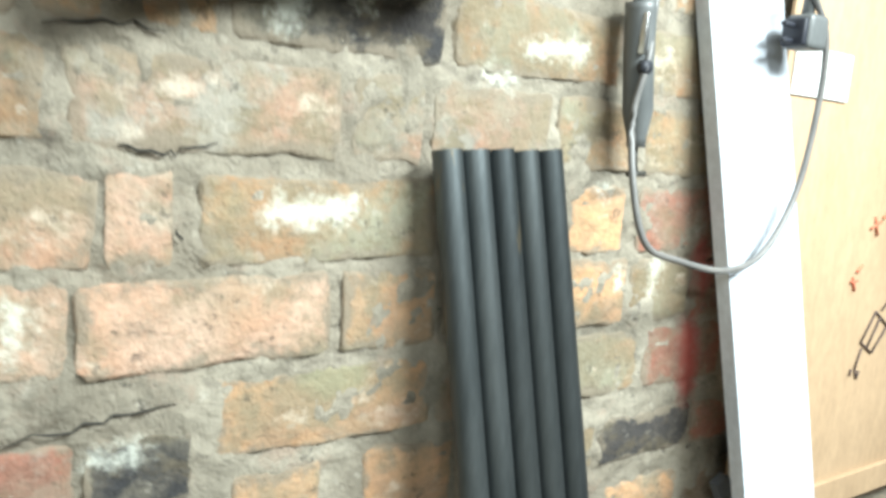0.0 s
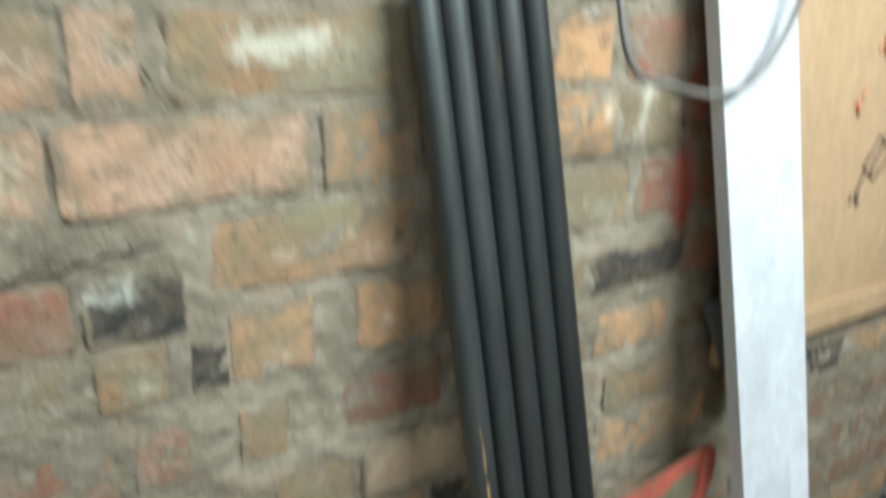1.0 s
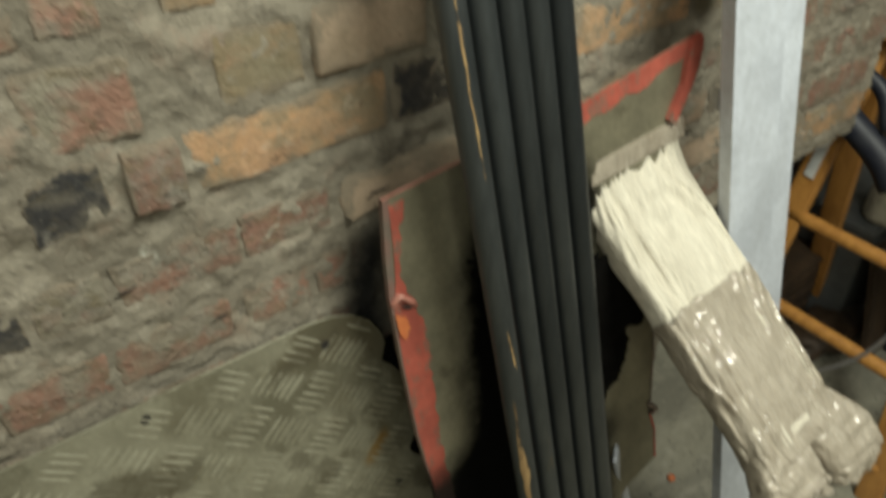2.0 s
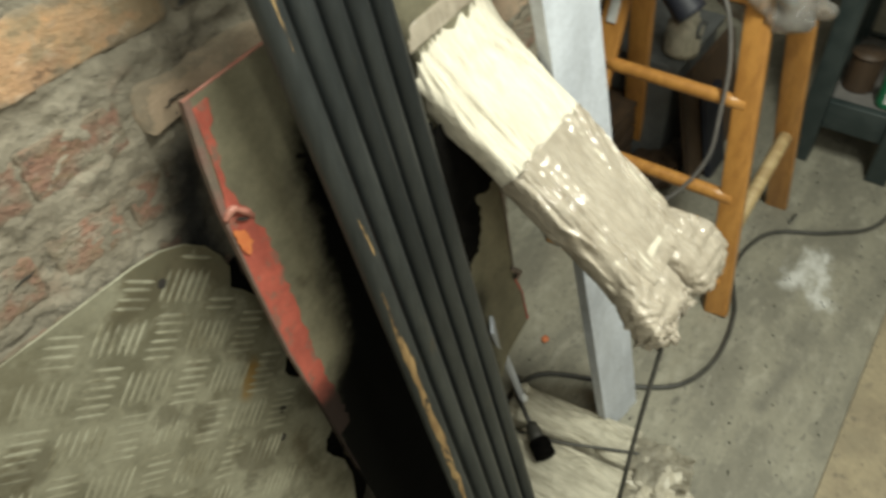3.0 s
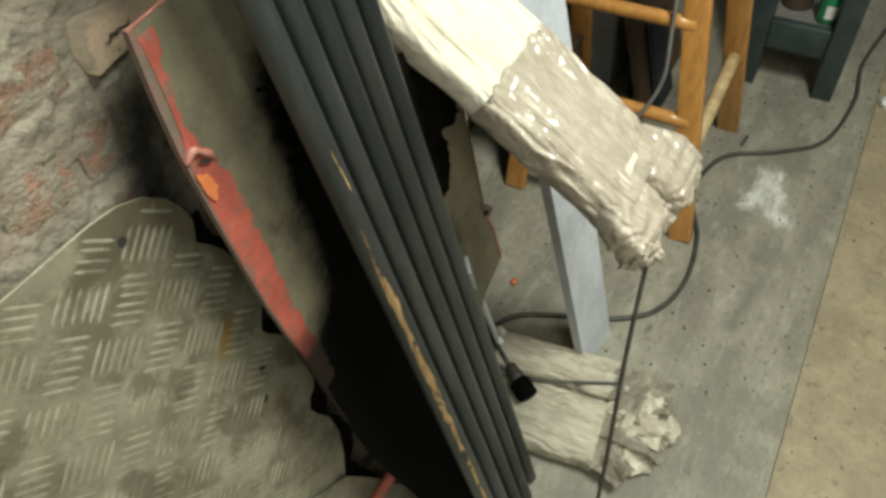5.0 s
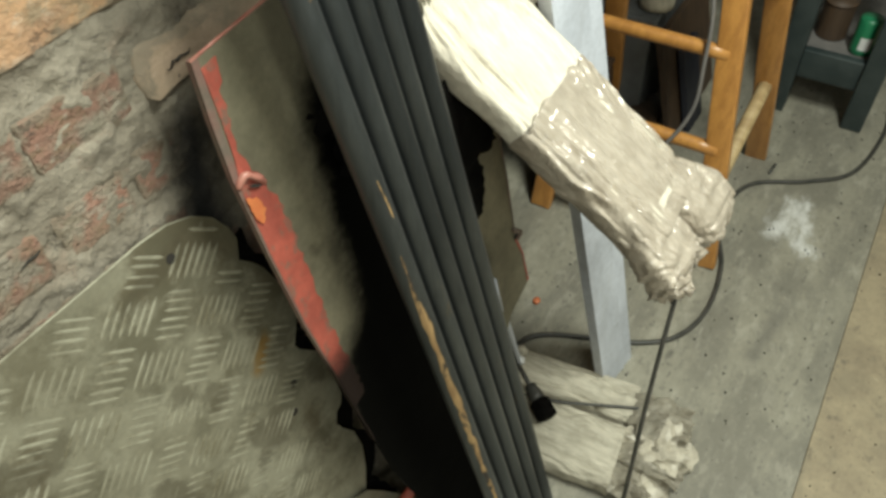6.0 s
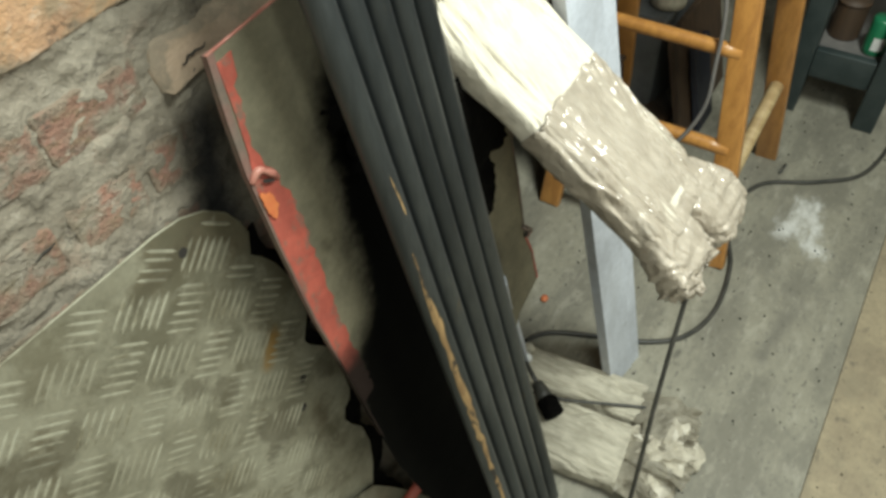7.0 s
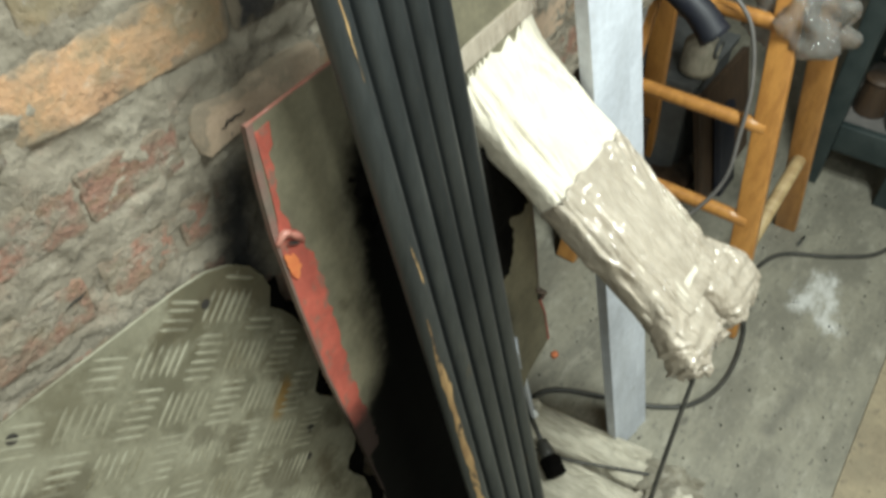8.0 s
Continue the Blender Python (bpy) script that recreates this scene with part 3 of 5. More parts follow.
DIRT = [(0.15, -0.015, 0.94, 0.225, -0.015, 0.955, 0.012), (0.205, -0.05, 0.645, 0.235, -0.05, 0.60, 0.017), (0.20, -0.05, 0.60, 0.24, -0.048, 0.645, 0.012), (0.08, -0.04, 0.715, 0.10, -0.04, 0.66, 0.015), (-0.05, -0.02, 0.90, 0.02, -0.02, 0.87, 0.02), (0.15, -0.032, 0.80, 0.19, -0.034, 0.75, 0.014), (0.315, -0.046, 0.655, 0.325, -0.05, 0.62, 0.010), (0.297, -0.036, 0.75, 0.30, -0.036, 0.735, 0.010)]
for m in (M_TREAD, M_TREADBAR):
    stain_or_shade(m, (0.095, 0.083, 0.054), DIRT, 0.006, 0.07, 26, 0.6)
stain_or_shade(M_TREAD, (0.27, 0.15, 0.03), [(0.268, -0.034, 0.762, 0.247, -0.036, 0.735, 0.009)], 0.008, 0.026, 34, 0.85)
low = thing("kick_plate", "plain dull metal sheet standing before the tread plate", "metal plate", at=off)
part("sheet", slab([(-0.7, 0.003), (-0.7, 0.60), (-0.1, 0.60), (0.17, 0.42), (0.322, 0.322), (0.350, 0.272), (0.390, 0.193), (0.43, 0.10), (0.44, 0.003)], 0.002, lambda u, v, w: Vector((u, PLATE_Y(v) - 0.009 - w, v)) - off), M_TREADPLAIN, low, "", False)
# Black ragged sheet added where shade fills the gap beside the tread plate.
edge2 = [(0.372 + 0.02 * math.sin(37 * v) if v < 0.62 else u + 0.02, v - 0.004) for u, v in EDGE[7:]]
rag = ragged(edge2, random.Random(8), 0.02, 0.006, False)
back = thing("gap_shade_sheet", "black ragged sheet added for the shade behind the tread plate", "scrap sheet", at=(0.3, -0.08, 0))
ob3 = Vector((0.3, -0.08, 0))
part("sheet", slab([(0.1, 0.004), (0.1, 0.86)] + rag, 0.003, lambda u, v, w: Vector((u, PLATE_Y(v) + 0.006 + w, v)) - ob3), M_CHAR_SHADE, back, "", False)

# ---- red-edged sheet ----
SHEET_Y = lambda z: -0.065 - 0.14 * (1.158 - z)
so = Vector((0.5, -0.2, 0))
sheet = thing("metal_sheet", "grimy bare metal sheet with red-painted edges and soot, leaning on wall", "metal sheet", at=so)
on_sheet = lambda u, v, w: Vector((u, SHEET_Y(v) - w, v)) - so
SH = [(0.40, 0.004), (0.385, 0.15), (0.362, 0.28), (0.336, 0.38), (0.316, 0.47), (0.304, 0.57), (0.288, 0.716), (0.274, 0.839), (0.268, 0.95), (0.265, 1.044), (0.268, 1.10), (0.2735, 1.157), (0.40, 1.166), (0.552, 1.176), (0.753, 1.208), (0.738, 1.17), (0.705, 1.11), (0.700, 0.95), (0.706, 0.80), (0.714, 0.71), (0.717, 0.60), (0.734, 0.54), (0.742, 0.467), (0.67, 0.444), (0.60, 0.36), (0.58, 0.004)]
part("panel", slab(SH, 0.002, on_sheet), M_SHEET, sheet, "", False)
rr = random.Random(9)
left_in = ragged([(0.317, 0.665), (0.316, 0.71), (0.308, 0.77), (0.305, 0.88), (0.306, 0.94), (0.304, 0.99), (0.294, 1.026), (0.284, 1.045), (0.283, 1.08), (0.289, 1.115), (0.292, 1.130), (0.298, 1.142)], rr, 0.007, 0.0032, False)
left_out = [(0.298, 1.150), (0.280, 1.148), (0.2785, 1.10), (0.2755, 1.06), (0.269, 1.03), (0.2705, 0.95), (0.2765, 0.84), (0.2900, 0.716), (0.296, 0.66)]
part("painted_edge", slab(left_in + left_out, 0.0012, lambda u, v, w: on_sheet(u, v, 0.002 + w)), M_REDPAINT, sheet, "chipped red paint", False)
lip = bmesh.new()
rows = SH[5:12]
prev = None
for u, v in rows:
    cur = [lip.verts.new(on_sheet(u + q, v, w)) for q, w in ((0.0, -0.004), (0.0, 0.0028), (0.0080 if v > 1.03 else 0.0025, 0.0026), (0.0080 if v > 1.03 else 0.0025, -0.004))]
    if prev:
        for k in range(4):
            lip.faces.new((prev[k], prev[(k + 1) % 4], cur[(k + 1) % 4], cur[k]))
    else:
        lip.faces.new(cur)
    prev = cur
lip.faces.new(prev)
part("folded_lip", lip, M_LIP, sheet, "folded dull grey-pink lip", False)
top_in = ragged([(0.735, 1.185), (0.66, 1.168), (0.552, 1.150), (0.47, 1.142)], rr, 0.016, 0.004, False)
part("painted_edge", slab([(0.47, 1.170), (0.552, 1.176), (0.753, 1.208)] + top_in, 0.0012, lambda u, v, w: on_sheet(u, v, 0.002 + w)), M_REDPAINT, sheet, "chipped red paint", False)
part("corner_strap", slab(ragged([(0.753, 1.208), (0.735, 1.20), (0.722, 1.15), (0.70, 1.11), (0.712, 1.10), (0.738, 1.14), (0.757, 1.19)], rr, 0.02, 0.002), 0.008, lambda u, v, w: on_sheet(u, v, 0.002 + w)), M_REDPAINT, sheet, "bent red corner strap", False)
part("painted_edge", slab(ragged([(0.7165, 0.59), (0.7335, 0.54), (0.7415, 0.468), (0.736, 0.470), (0.729, 0.54), (0.7125, 0.59)], rr, 0.02, 0.0008), 0.0012, lambda u, v, w: on_sheet(u, v, 0.002 + w)), M_REDPAINT, sheet, "chipped red paint", False)
part("painted_edge", slab(ragged([(0.701, 0.92), (0.707, 0.80), (0.714, 0.71), (0.716, 0.61), (0.7125, 0.61), (0.7105, 0.71), (0.704, 0.80), (0.698, 0.92)], rr, 0.02, 0.0008), 0.0012, lambda u, v, w: on_sheet(u, v, 0.002 + w)), M_LIP, sheet, "dull scraped edge", False)
part("lug", sweep(smooth_line([on_sheet(0.708, 0.615, 0.003), on_sheet(0.716, 0.606, 0.008), on_sheet(0.724, 0.596, 0.007), on_sheet(0.722, 0.584, 0.003)], 5), lambda t: 0.003 + 0.002 * abs(math.sin(7 * t)), 8), M_LIP, sheet, "dark twisted metal lug")
part("lug_hole", slab([(0.714 + 0.006 * math.cos(a / 2), 0.594 + 0.005 * math.sin(a / 2)) for a in range(12)], 0.001, lambda u, v, w: on_sheet(u, v, 0.0045 + w)), M_CAVITY, sheet, "", False)
part("top_rim", sweep([on_sheet(u, v, 0.0012) for u, v in ((0.2735, 1.1575), (0.31, 1.1605), (0.36, 1.164), (0.40, 1.1665))], 0.0016, 6), M_LUG, sheet, "pale scraped top rim")
kb = sweep(smooth_line([on_sheet(0.266, 1.034, 0.003), on_sheet(0.276, 1.043, 0.006), on_sheet(0.284, 1.037, 0.0075), on_sheet(0.291, 1.029, 0.006), on_sheet(0.296, 1.020, 0.002)], 5), lambda t: 0.0026 + 0.0016 * abs(math.sin(7 * t)), 8)
part("lug", kb, M_LUG, sheet, "pinkish twisted metal lug")
part("bright_patch", slab(ragged([(0.2685, 1.021), (0.280, 1.015), (0.284, 0.998), (0.277, 0.986), (0.2685, 0.998)], rr, 0.004, 0.0016), 0.001, lambda u, v, w: on_sheet(u, v, 0.0046 + w)), M_ORPAINT, sheet, "bright orange patch", False)
part("lug_hole", slab([(0.283 + 0.007 * math.cos(a / 2), 1.027 + 0.002 * math.sin(a / 2) - 0.004 * math.cos(a / 2)) for a in range(12)], 0.001, lambda u, v, w: on_sheet(u, v, 0.006 + w)), M_CAVITY, sheet, "", False)
smear(M_REDPAINT, (0.19, 0.115, 0.085), 48.0, 0.52, 0.60, 0.75, (1, 1, 0.6))
stain_or_shade(M_REDPAINT, (0.02, 0.014, 0.012), [(0.305, -0.130, 0.69, 0.31, -0.16, 0.4, 0.07), (0.55, -0.2, 0.02, 0.5, -0.2, 0.03, 0.02)], 0.04, 0.05, 20, dull=True)
stain_or_shade(M_LIP, (0.02, 0.014, 0.012), [(0.29, -0.13, 0.72, 0.31, -0.16, 0.4, 0.05), (0.32, -0.16, 0.42, 0.38, -0.21, 0.1, 0.06)], 0.03, 0.05, 20, dull=True)
# Soot behind the tubes, with their shade painted into the same black.
stain_or_shade(M_SHEET, (0.002, 0.002, 0.0018), [(0.475, -0.085, 1.02, 0.445, -0.143, 0.6, 0.115), (0.43, -0.13, 0.66, 0.42, -0.24, 0.0, 0.15), (0.52, -0.14, 0.6, 0.53, -0.24, 0.0, 0.11)], 0.028, 0.06, 18, dull=True)
for pts, seed in (([(0.52, 1.0), (0.575, 0.965), (0.61, 0.93), (0.655, 0.895), (0.664, 0.85), (0.672, 0.825), (0.648, 0.81), (0.632, 0.77), (0.61, 0.725), (0.58, 0.70), (0.54, 0.80), (0.50, 0.90)], 3), ([(0.368, 1.058), (0.39, 1.05), (0.42, 1.03), (0.42, 0.95), (0.385, 0.97), (0.392, 1.005), (0.376, 1.03)], 4)):
    part("burnt_flake", slab(ragged(pts, random.Random(seed), 0.007, 0.009), 0.003, lambda u, v, w: on_sheet(u, v, 0.004 + w + 0.012 * abs(math.sin(30 * u + 23 * v)))), M_CHAR_SHADE, sheet, "black curled burnt flake", False)

# ---- paper bundles ----
def bundle(path, across, up, w, th, u0, u1, grow, seed, crumple=0.0, n=70, m=72, ridge=0.0022, rag=0.0):
    """A padded slab along a line: rounded section with lengthwise folds; crumpled towards its far end."""
    bm = bmesh.new()
    pts = smooth_line(path, 24)
    rings = []
    for i in range(n + 1):
        u = u0 + (u1 - u0) * i / n
        f = u * (len(pts) - 1)
        k = min(int(f), len(pts) - 2)
        p = pts[k].lerp(pts[k + 1], f - k)
        ring = []
        for j in range(m):
            a = 6.2832 * j / m
            ca, sa = math.cos(a), math.sin(a)
            sx = abs(ca) ** 0.45 * (1 if ca > 0 else -1)
            sy = abs(sa) ** 0.6 * (1 if sa > 0 else -1)
            wid = w(u) if callable(w) else w
            x, y = sx * wid / 2, sy * (th(u) if callable(th) else th) / 2
            fold = (0.5 - 1.6 * abs(noise.noise(Vector((x * 60 + 3 * noise.noise(Vector((x * 9, u * 3, seed))), u * 1.3, seed + (3 if sa > 0 else 9)))))) * ridge + noise.noise(Vector((x * 190, u * 3, seed + 5.0))) * ridge * 0.5 + noise.noise(Vector((x * 22, u * 9, seed + 1.0))) * ridge * 0.4
            c = crumple * max(0.0, (u - 0.62) / 0.38) ** 1.2
            jig = Vector((noise.noise(Vector((a * 2.2, u * 16, seed))), noise.noise(Vector((a * 2.2 + 9, u * 18, seed))), noise.noise(Vector((a * 3 + 5, u * 20, seed)))))
            y += (fold + grow) * (1 if sy > 0 else -1)
            x += grow * (1 if sx > 0 else -1) + 0.4 * fold
            if rag and i == 0:
                q = p + (pts[min(k + 1, len(pts) - 1)] - pts[k]).normalized() * rag * noise.noise(Vector((x * 45, 3.0, seed)))
                ring.append(bm.verts.new(q + across * x + up * y))
                continue
            q = p + across * x + up * y + jig * c
            ring.append(bm.verts.new(q))
        rings.append(ring)
    for a, b in zip(rings, rings[1:]):
        for j in range(m):
            bm.faces.new((a[j], a[(j + 1) % m], b[(j + 1) % m], b[j]))
    for ring, s in ((rings[0], -1), (rings[-1], 1)):
        mid = sum((v.co for v in ring), Vector()) / m
        inner = [bm.verts.new(v.co.lerp(mid, 0.45) + Vector((0, 0, 0.006 * noise.noise(v.co * 60 + Vector((seed, 0, 0)))))) for v in ring]
        for j in range(m):
            bm.faces.new((ring[j], ring[(j + 1) % m], inner[(j + 1) % m], inner[j]))
        bm.faces.new(inner)
    return bm


UP = Vector((-0.058, -0.594, 0.802)).normalized()
PATH_A = [Vector((0.652, -0.072, 1.092)), Vector((0.656, -0.088, 1.048)), Vector((0.670, -0.150, 0.982)), Vector((0.680, -0.235, 0.913)), Vector((0.683, -0.325, 0.846)), Vector((0.687, -0.408, 0.784))]
way = (PATH_A[-1] - PATH_A[2]).normalized()
ACR = way.cross(UP).normalized()
pk = Vector((0.675, -0.2, 0.9))
PA = [p - UP * 0.026 - pk for p in PATH_A]
package = thing("paper_bundle", "cream crepe-paper bundle with its end wrapped in clear parcel tape", "wrapped bundle", at=pk)
part("paper", bundle(PA, ACR, UP, lambda u: 0.182 - 0.024 * u, 0.05, 0.0, 0.94, 0.0, 2.0, 0.0, 90, 160, 0.0085), M_PAPER, package, "folded cream paper")
part("tape_wrap", bundle(PA, ACR, UP, lambda u: 0.182 - 0.024 * u, 0.051, 0.55, 0.97, 0.0012, 2.0, 0.006, 80, 160, 0.0085, 0.02), M_TAPE, package, "glossy wrinkled parcel tape")
# Upper end lies in shade, put into the colour by this tan band.
part("tape_wrap", bundle(PA, ACR, UP, 0.184, 0.056, -0.0, 0.13, 0.006, 2.0, 0.0, 16, 128, 0.002), M_TAPE, package, "dull tan upper band, shade put into its colour")
def round_end(u):
    """How full a lobe is along its length: it swells out of the body and closes in a blunt nose."""
    return (0.80 + 0.20 * min(1.0, u * 2.2)) * math.sqrt(max(0.14, 1 - max(0.0, (u - 0.75) / 0.265) ** 2))


for dx, du, wide, thick, rough_, seed in ((-0.061, 0.064, 0.106, 0.060, 0.009, 11.0), (0.047, 0.046, 0.100, 0.054, 0.026, 12.0)):
    base = PA[-1] + ACR * dx * 0.7 + way * du * 0.3
    tip = ACR * dx * 0.3
    part("twisted_end", bundle([base - way * 0.07 - UP * 0.004, base - way * 0.01 + tip, base + way * (0.016 + du * 0.5) + tip - UP * 0.010], ACR, UP, lambda u, w=wide: w * round_end(u), lambda u, h=thick: h * round_end(u), 0.0, 1.0, 0.0, seed, rough_, 44, 84, 0.006), M_TAPE, package, "crumpled taped end")

pf = Vector((0.77, -0.33, 0.0))
wf = Vector((0.13, -0.99, 0)).normalized()
UF = Vector((0, 0, 1))
AF = wf.cross(UF).normalized()
package2 = thing("paper_bundle", "greyish crepe-paper bundle with a torn crumpled end, lying on floor", "wrapped bundle", at=pf)
for x, y, l, w, h, seed in ((0.832, -0.09, 0.292, 0.098, 0.046, 31.0), (0.702, -0.16, 0.236, 0.150, 0.056, 37.0)):
    p0 = Vector((x, y, h / 2 + 0.004)) - pf
    part("paper", bundle([p0 + wf * l * q / 4 for q in range(5)], AF, UF, w, h, 0.0, 1.0, 0.0, seed, 0.0, 60, 128, 0.0075, 0.012), M_PAPERGREY, package2, "folded grey paper")

# ---- leaning post ----
po = Vector((0.93, -0.32, 0))
post = thing("trunking_post", "white-painted metal post leaning on wall, scuffed, with a side channel", "post", at=po)
A0, A1 = Vector((0.899, -0.300, 0.0)), Vector((0.606, -0.014, 2.06))
B0, B1 = Vector((1.010, -0.322, 0.0)), Vector((0.729, -0.026, 2.06))
def post_part(s0, s1, d0, d1):
    bm = bmesh.new()
    f = lambda a, b, s: a.lerp(b, s)
    nrm = (B0 - A0).cross(A1 - A0).normalized()
    if nrm.y > 0:
        nrm = -nrm
    ring = []
    for z in range(21):
        lo, hi = A0.lerp(A1, z / 20), B0.lerp(B1, z / 20)
        p, q = lo.lerp(hi, s0), lo.lerp(hi, s1)
        ring.append([bm.verts.new(v - po) for v in (p - nrm * d0, p + nrm * d1, q + nrm * d1, q - nrm * d0)])
    for a, b in zip(ring, ring[1:]):
        for k in range(4):
            bm.faces.new((a[k], a[(k + 1) % 4], b[(k + 1) % 4], b[k]))
    bm.faces.new(ring[0])
    bm.faces.new(ring[-1])
    bmesh.ops.bevel(bm, geom=[e for e in bm.edges if abs((e.verts[0].co - e.verts[1].co).normalized().z) > 0.9], offset=0.0015, segments=2, affect="EDGES")
    return bm
part("face", post_part(0.0, 0.70, 0.022, 0.0), M_POST, post, "", False)
part("channel", post_part(0.703, 1.0, 0.026, -0.003), M_POST, post, "narrow side channel", False)

# ---- step ladder ----
lo_ = Vector((1.6, -0.15, 0))
ladder = thing("step_ladder", "small varnished pine step ladder, standing open", "step ladder", at=lo_)
FN = lambda z: Vector((1.37 + 0.25 * z, -0.372 + 0.185 * z, z)) - lo_
FF = lambda z: Vector((1.37 + 0.25 * z, 0.095 - 0.03 * z, z)) - lo_
RN = lambda z: Vector((1.862 - 0.25 * z, -0.365 + 0.095 * z, z)) - lo_
RF = lambda z: Vector((1.862 - 0.25 * z, 0.10 - 0.03 * z, z)) - lo_
part("front_rail", beam(FN(0), FN(0.96), 0.058, 0.026, (1, 0, 0), 0.004), M_WOOD, ladder)
part("front_rail", beam(FF(0), FF(0.96), 0.058, 0.026, (1, 0, 0), 0.004), M_WOOD, ladder)
part("rear_leg", beam(RN(0), RN(0.93), 0.06, 0.024, (1, 0, 0), 0.004), M_WOOD, ladder)
part("rear_leg", beam(RF(0), RF(0.93), 0.06, 0.024, (1, 0, 0), 0.004), M_WOOD, ladder)
for z in (0.09, 0.305, 0.525, 0.74):
    a, b = FN(z), FF(z)
    part("rung", sweep([a.lerp(b, s / 8) for s in range(9)], 0.017, 12), M_WOOD, ladder)
part("side_brace", sweep([(RN(0.29) + Vector((-0.01, 0, 0))).lerp(FN(0.14) + Vector((0.0, 0.02, 0)), s / 6) for s in range(7)], 0.018, 12), M_DOWEL, ladder, "pale wooden dowel")
part("top_step", block(FN(0.95) + Vector((-0.05, -0.02, 0)), FF(0.95) + Vector((0.12, 0.03, 0.022)), 0.004), M_WOOD, ladder)

def crumple(name, c, r, seed, squash=(1, 1, 1), amount=0.5, sub=4):
    bm = bmesh.new()
    bmesh.ops.create_icosphere(bm, subdivisions=sub, radius=r)
    for v in bm.verts:
        k = noise.noise(v.co * (2.2 / r) + Vector((seed, 0, 0))) + 0.5 * abs(noise.noise(v.co * (5.5 / r) + Vector((0, seed, 0))))
        v.co *= 1 + amount * k
        v.co = Vector((v.co.x * squash[0], v.co.y * squash[1], v.co.z * squash[2])) + Vector(c)
    return bm

part("strip", beam(FF(0.62) + Vector((-0.016, 0, 0.004)), FF(0.80) + Vector((-0.016, 0, 0.004)), 0.024, 0.003, (1, 0, 0), 0.001), M_WHITE, ladder, "pale worn strip")
tagged(ob_of("plastic_bag", crumple("bag", (1.60, -0.255, 0.745), 0.085, 7.0, (0.8, 1.0, 0.95), 0.7), M_FILM), "crumpled clear plastic bag hung on the step ladder", "plastic bag")
handle = thing("hand_saw", "black moulded tool grip hung on the step ladder", "tool", at=(1.5, 0.05, 0.8))
ho = Vector((1.5, 0.05, 0.8))
part("grip", sweep([p - ho for p in smooth_line([(1.50, 0.17, 0.875), (1.50, 0.11, 0.845), (1.50, 0.03, 0.795), (1.50, -0.06, 0.745), (1.50, -0.11, 0.70)], 6)], lambda t: 0.038 - 0.008 * math.sin(3.1 * t), 12), M_NAVY, handle)
part("guard", sweep([p - ho for p in smooth_line([(1.50, 0.16, 0.875), (1.51, 0.09, 0.90), (1.52, 0.0, 0.875), (1.51, -0.05, 0.80)], 6)], 0.016, 10), M_NAVY, handle)

def fold_sheet(mid, along, w, l, seed, lift, amp):
    """A torn, stiffly creased leaf of paper: flat facets with sharp folds and a thin edge."""
    bm = bmesh.new()
    side = Vector((-along.y, along.x, 0))
    n, m = 18, 14
    g = []
    for i in range(n + 1):
        row = []
        for k in range(m + 1):
            s, t = i / n, k / m - 0.5
            q = Vector((s * l * 22 + seed, t * w * 24, seed * 0.7))
            fold = abs(noise.noise(q)) * 1.6 + 0.5 * abs(noise.noise(q * 2.3))
            e = 0.012 * noise.noise(Vector((k * 0.9, seed, 2.0))) * s
            row.append(bm.verts.new(mid + along * (s * l + e) + side * (t * w * (1 - 0.25 * s)) + Vector((0, 0, lift * math.sin(3.0 * min(1, s * 1.1)) + amp * (fold - 0.35) * (0.25 + 0.75 * s)))))
        g.append(row)
    for i in range(n):
        for k in range(m):
            bm.faces.new((g[i][k], g[i + 1][k], g[i + 1][k + 1], g[i][k + 1]))
    bmesh.ops.solidify(bm, geom=bm.faces[:], thickness=0.0012)
    return bm


wad = bmesh.new()
bmesh.ops.create_icosphere(wad, subdivisions=4, radius=1.0)
for v in wad.verts:
    k = v.co.normalized()
    fold = 1.02 + 0.5 * noise.noise(k * 1.3 + Vector((5, 0, 0))) - 0.9 * abs(noise.noise(k * 1.9 + Vector((0, 8, 0)))) + 0.10 * abs(noise.noise(k * 5.0))
    v.co = Vector((0.790, -0.452, 0.036)) - pf + Vector((k.x * 0.088, k.y * 0.080, max(-0.026, k.z * 0.042))) * fold
part("crumpled_end", wad, M_LEAF, package2, "torn crumpled paper end", False)
for k, (x, y, z, w, l, dx, lift) in enumerate(((0.850, -0.375, 0.050, 0.080, 0.125, 0.18, 0.016), (0.765, -0.39, 0.048, 0.085, 0.135, -0.12, 0.014), (0.70, -0.375, 0.040, 0.075, 0.105, -0.35, 0.004), (0.815, -0.40, 0.060, 0.070, 0.11, 0.25, 0.012))):
    part("torn_leaf", fold_sheet(Vector((x, y, z)) - pf, Vector((dx, -1, 0)).normalized(), w, l, 3.0 + 4 * k, lift, 0.026), M_LEAF, package2, "torn folded paper leaf", False)
part("string", sweep(smooth_line([Vector((0.755, -0.15, 0.060)) - pf, Vector((0.778, -0.232, 0.062)) - pf, Vector((0.81, -0.30, 0.060)) - pf, Vector((0.838, -0.36, 0.060)) - pf, Vector((0.855, -0.395, 0.056)) - pf], 6), 0.0034, 6), M_CABLE, package2, "dark string")

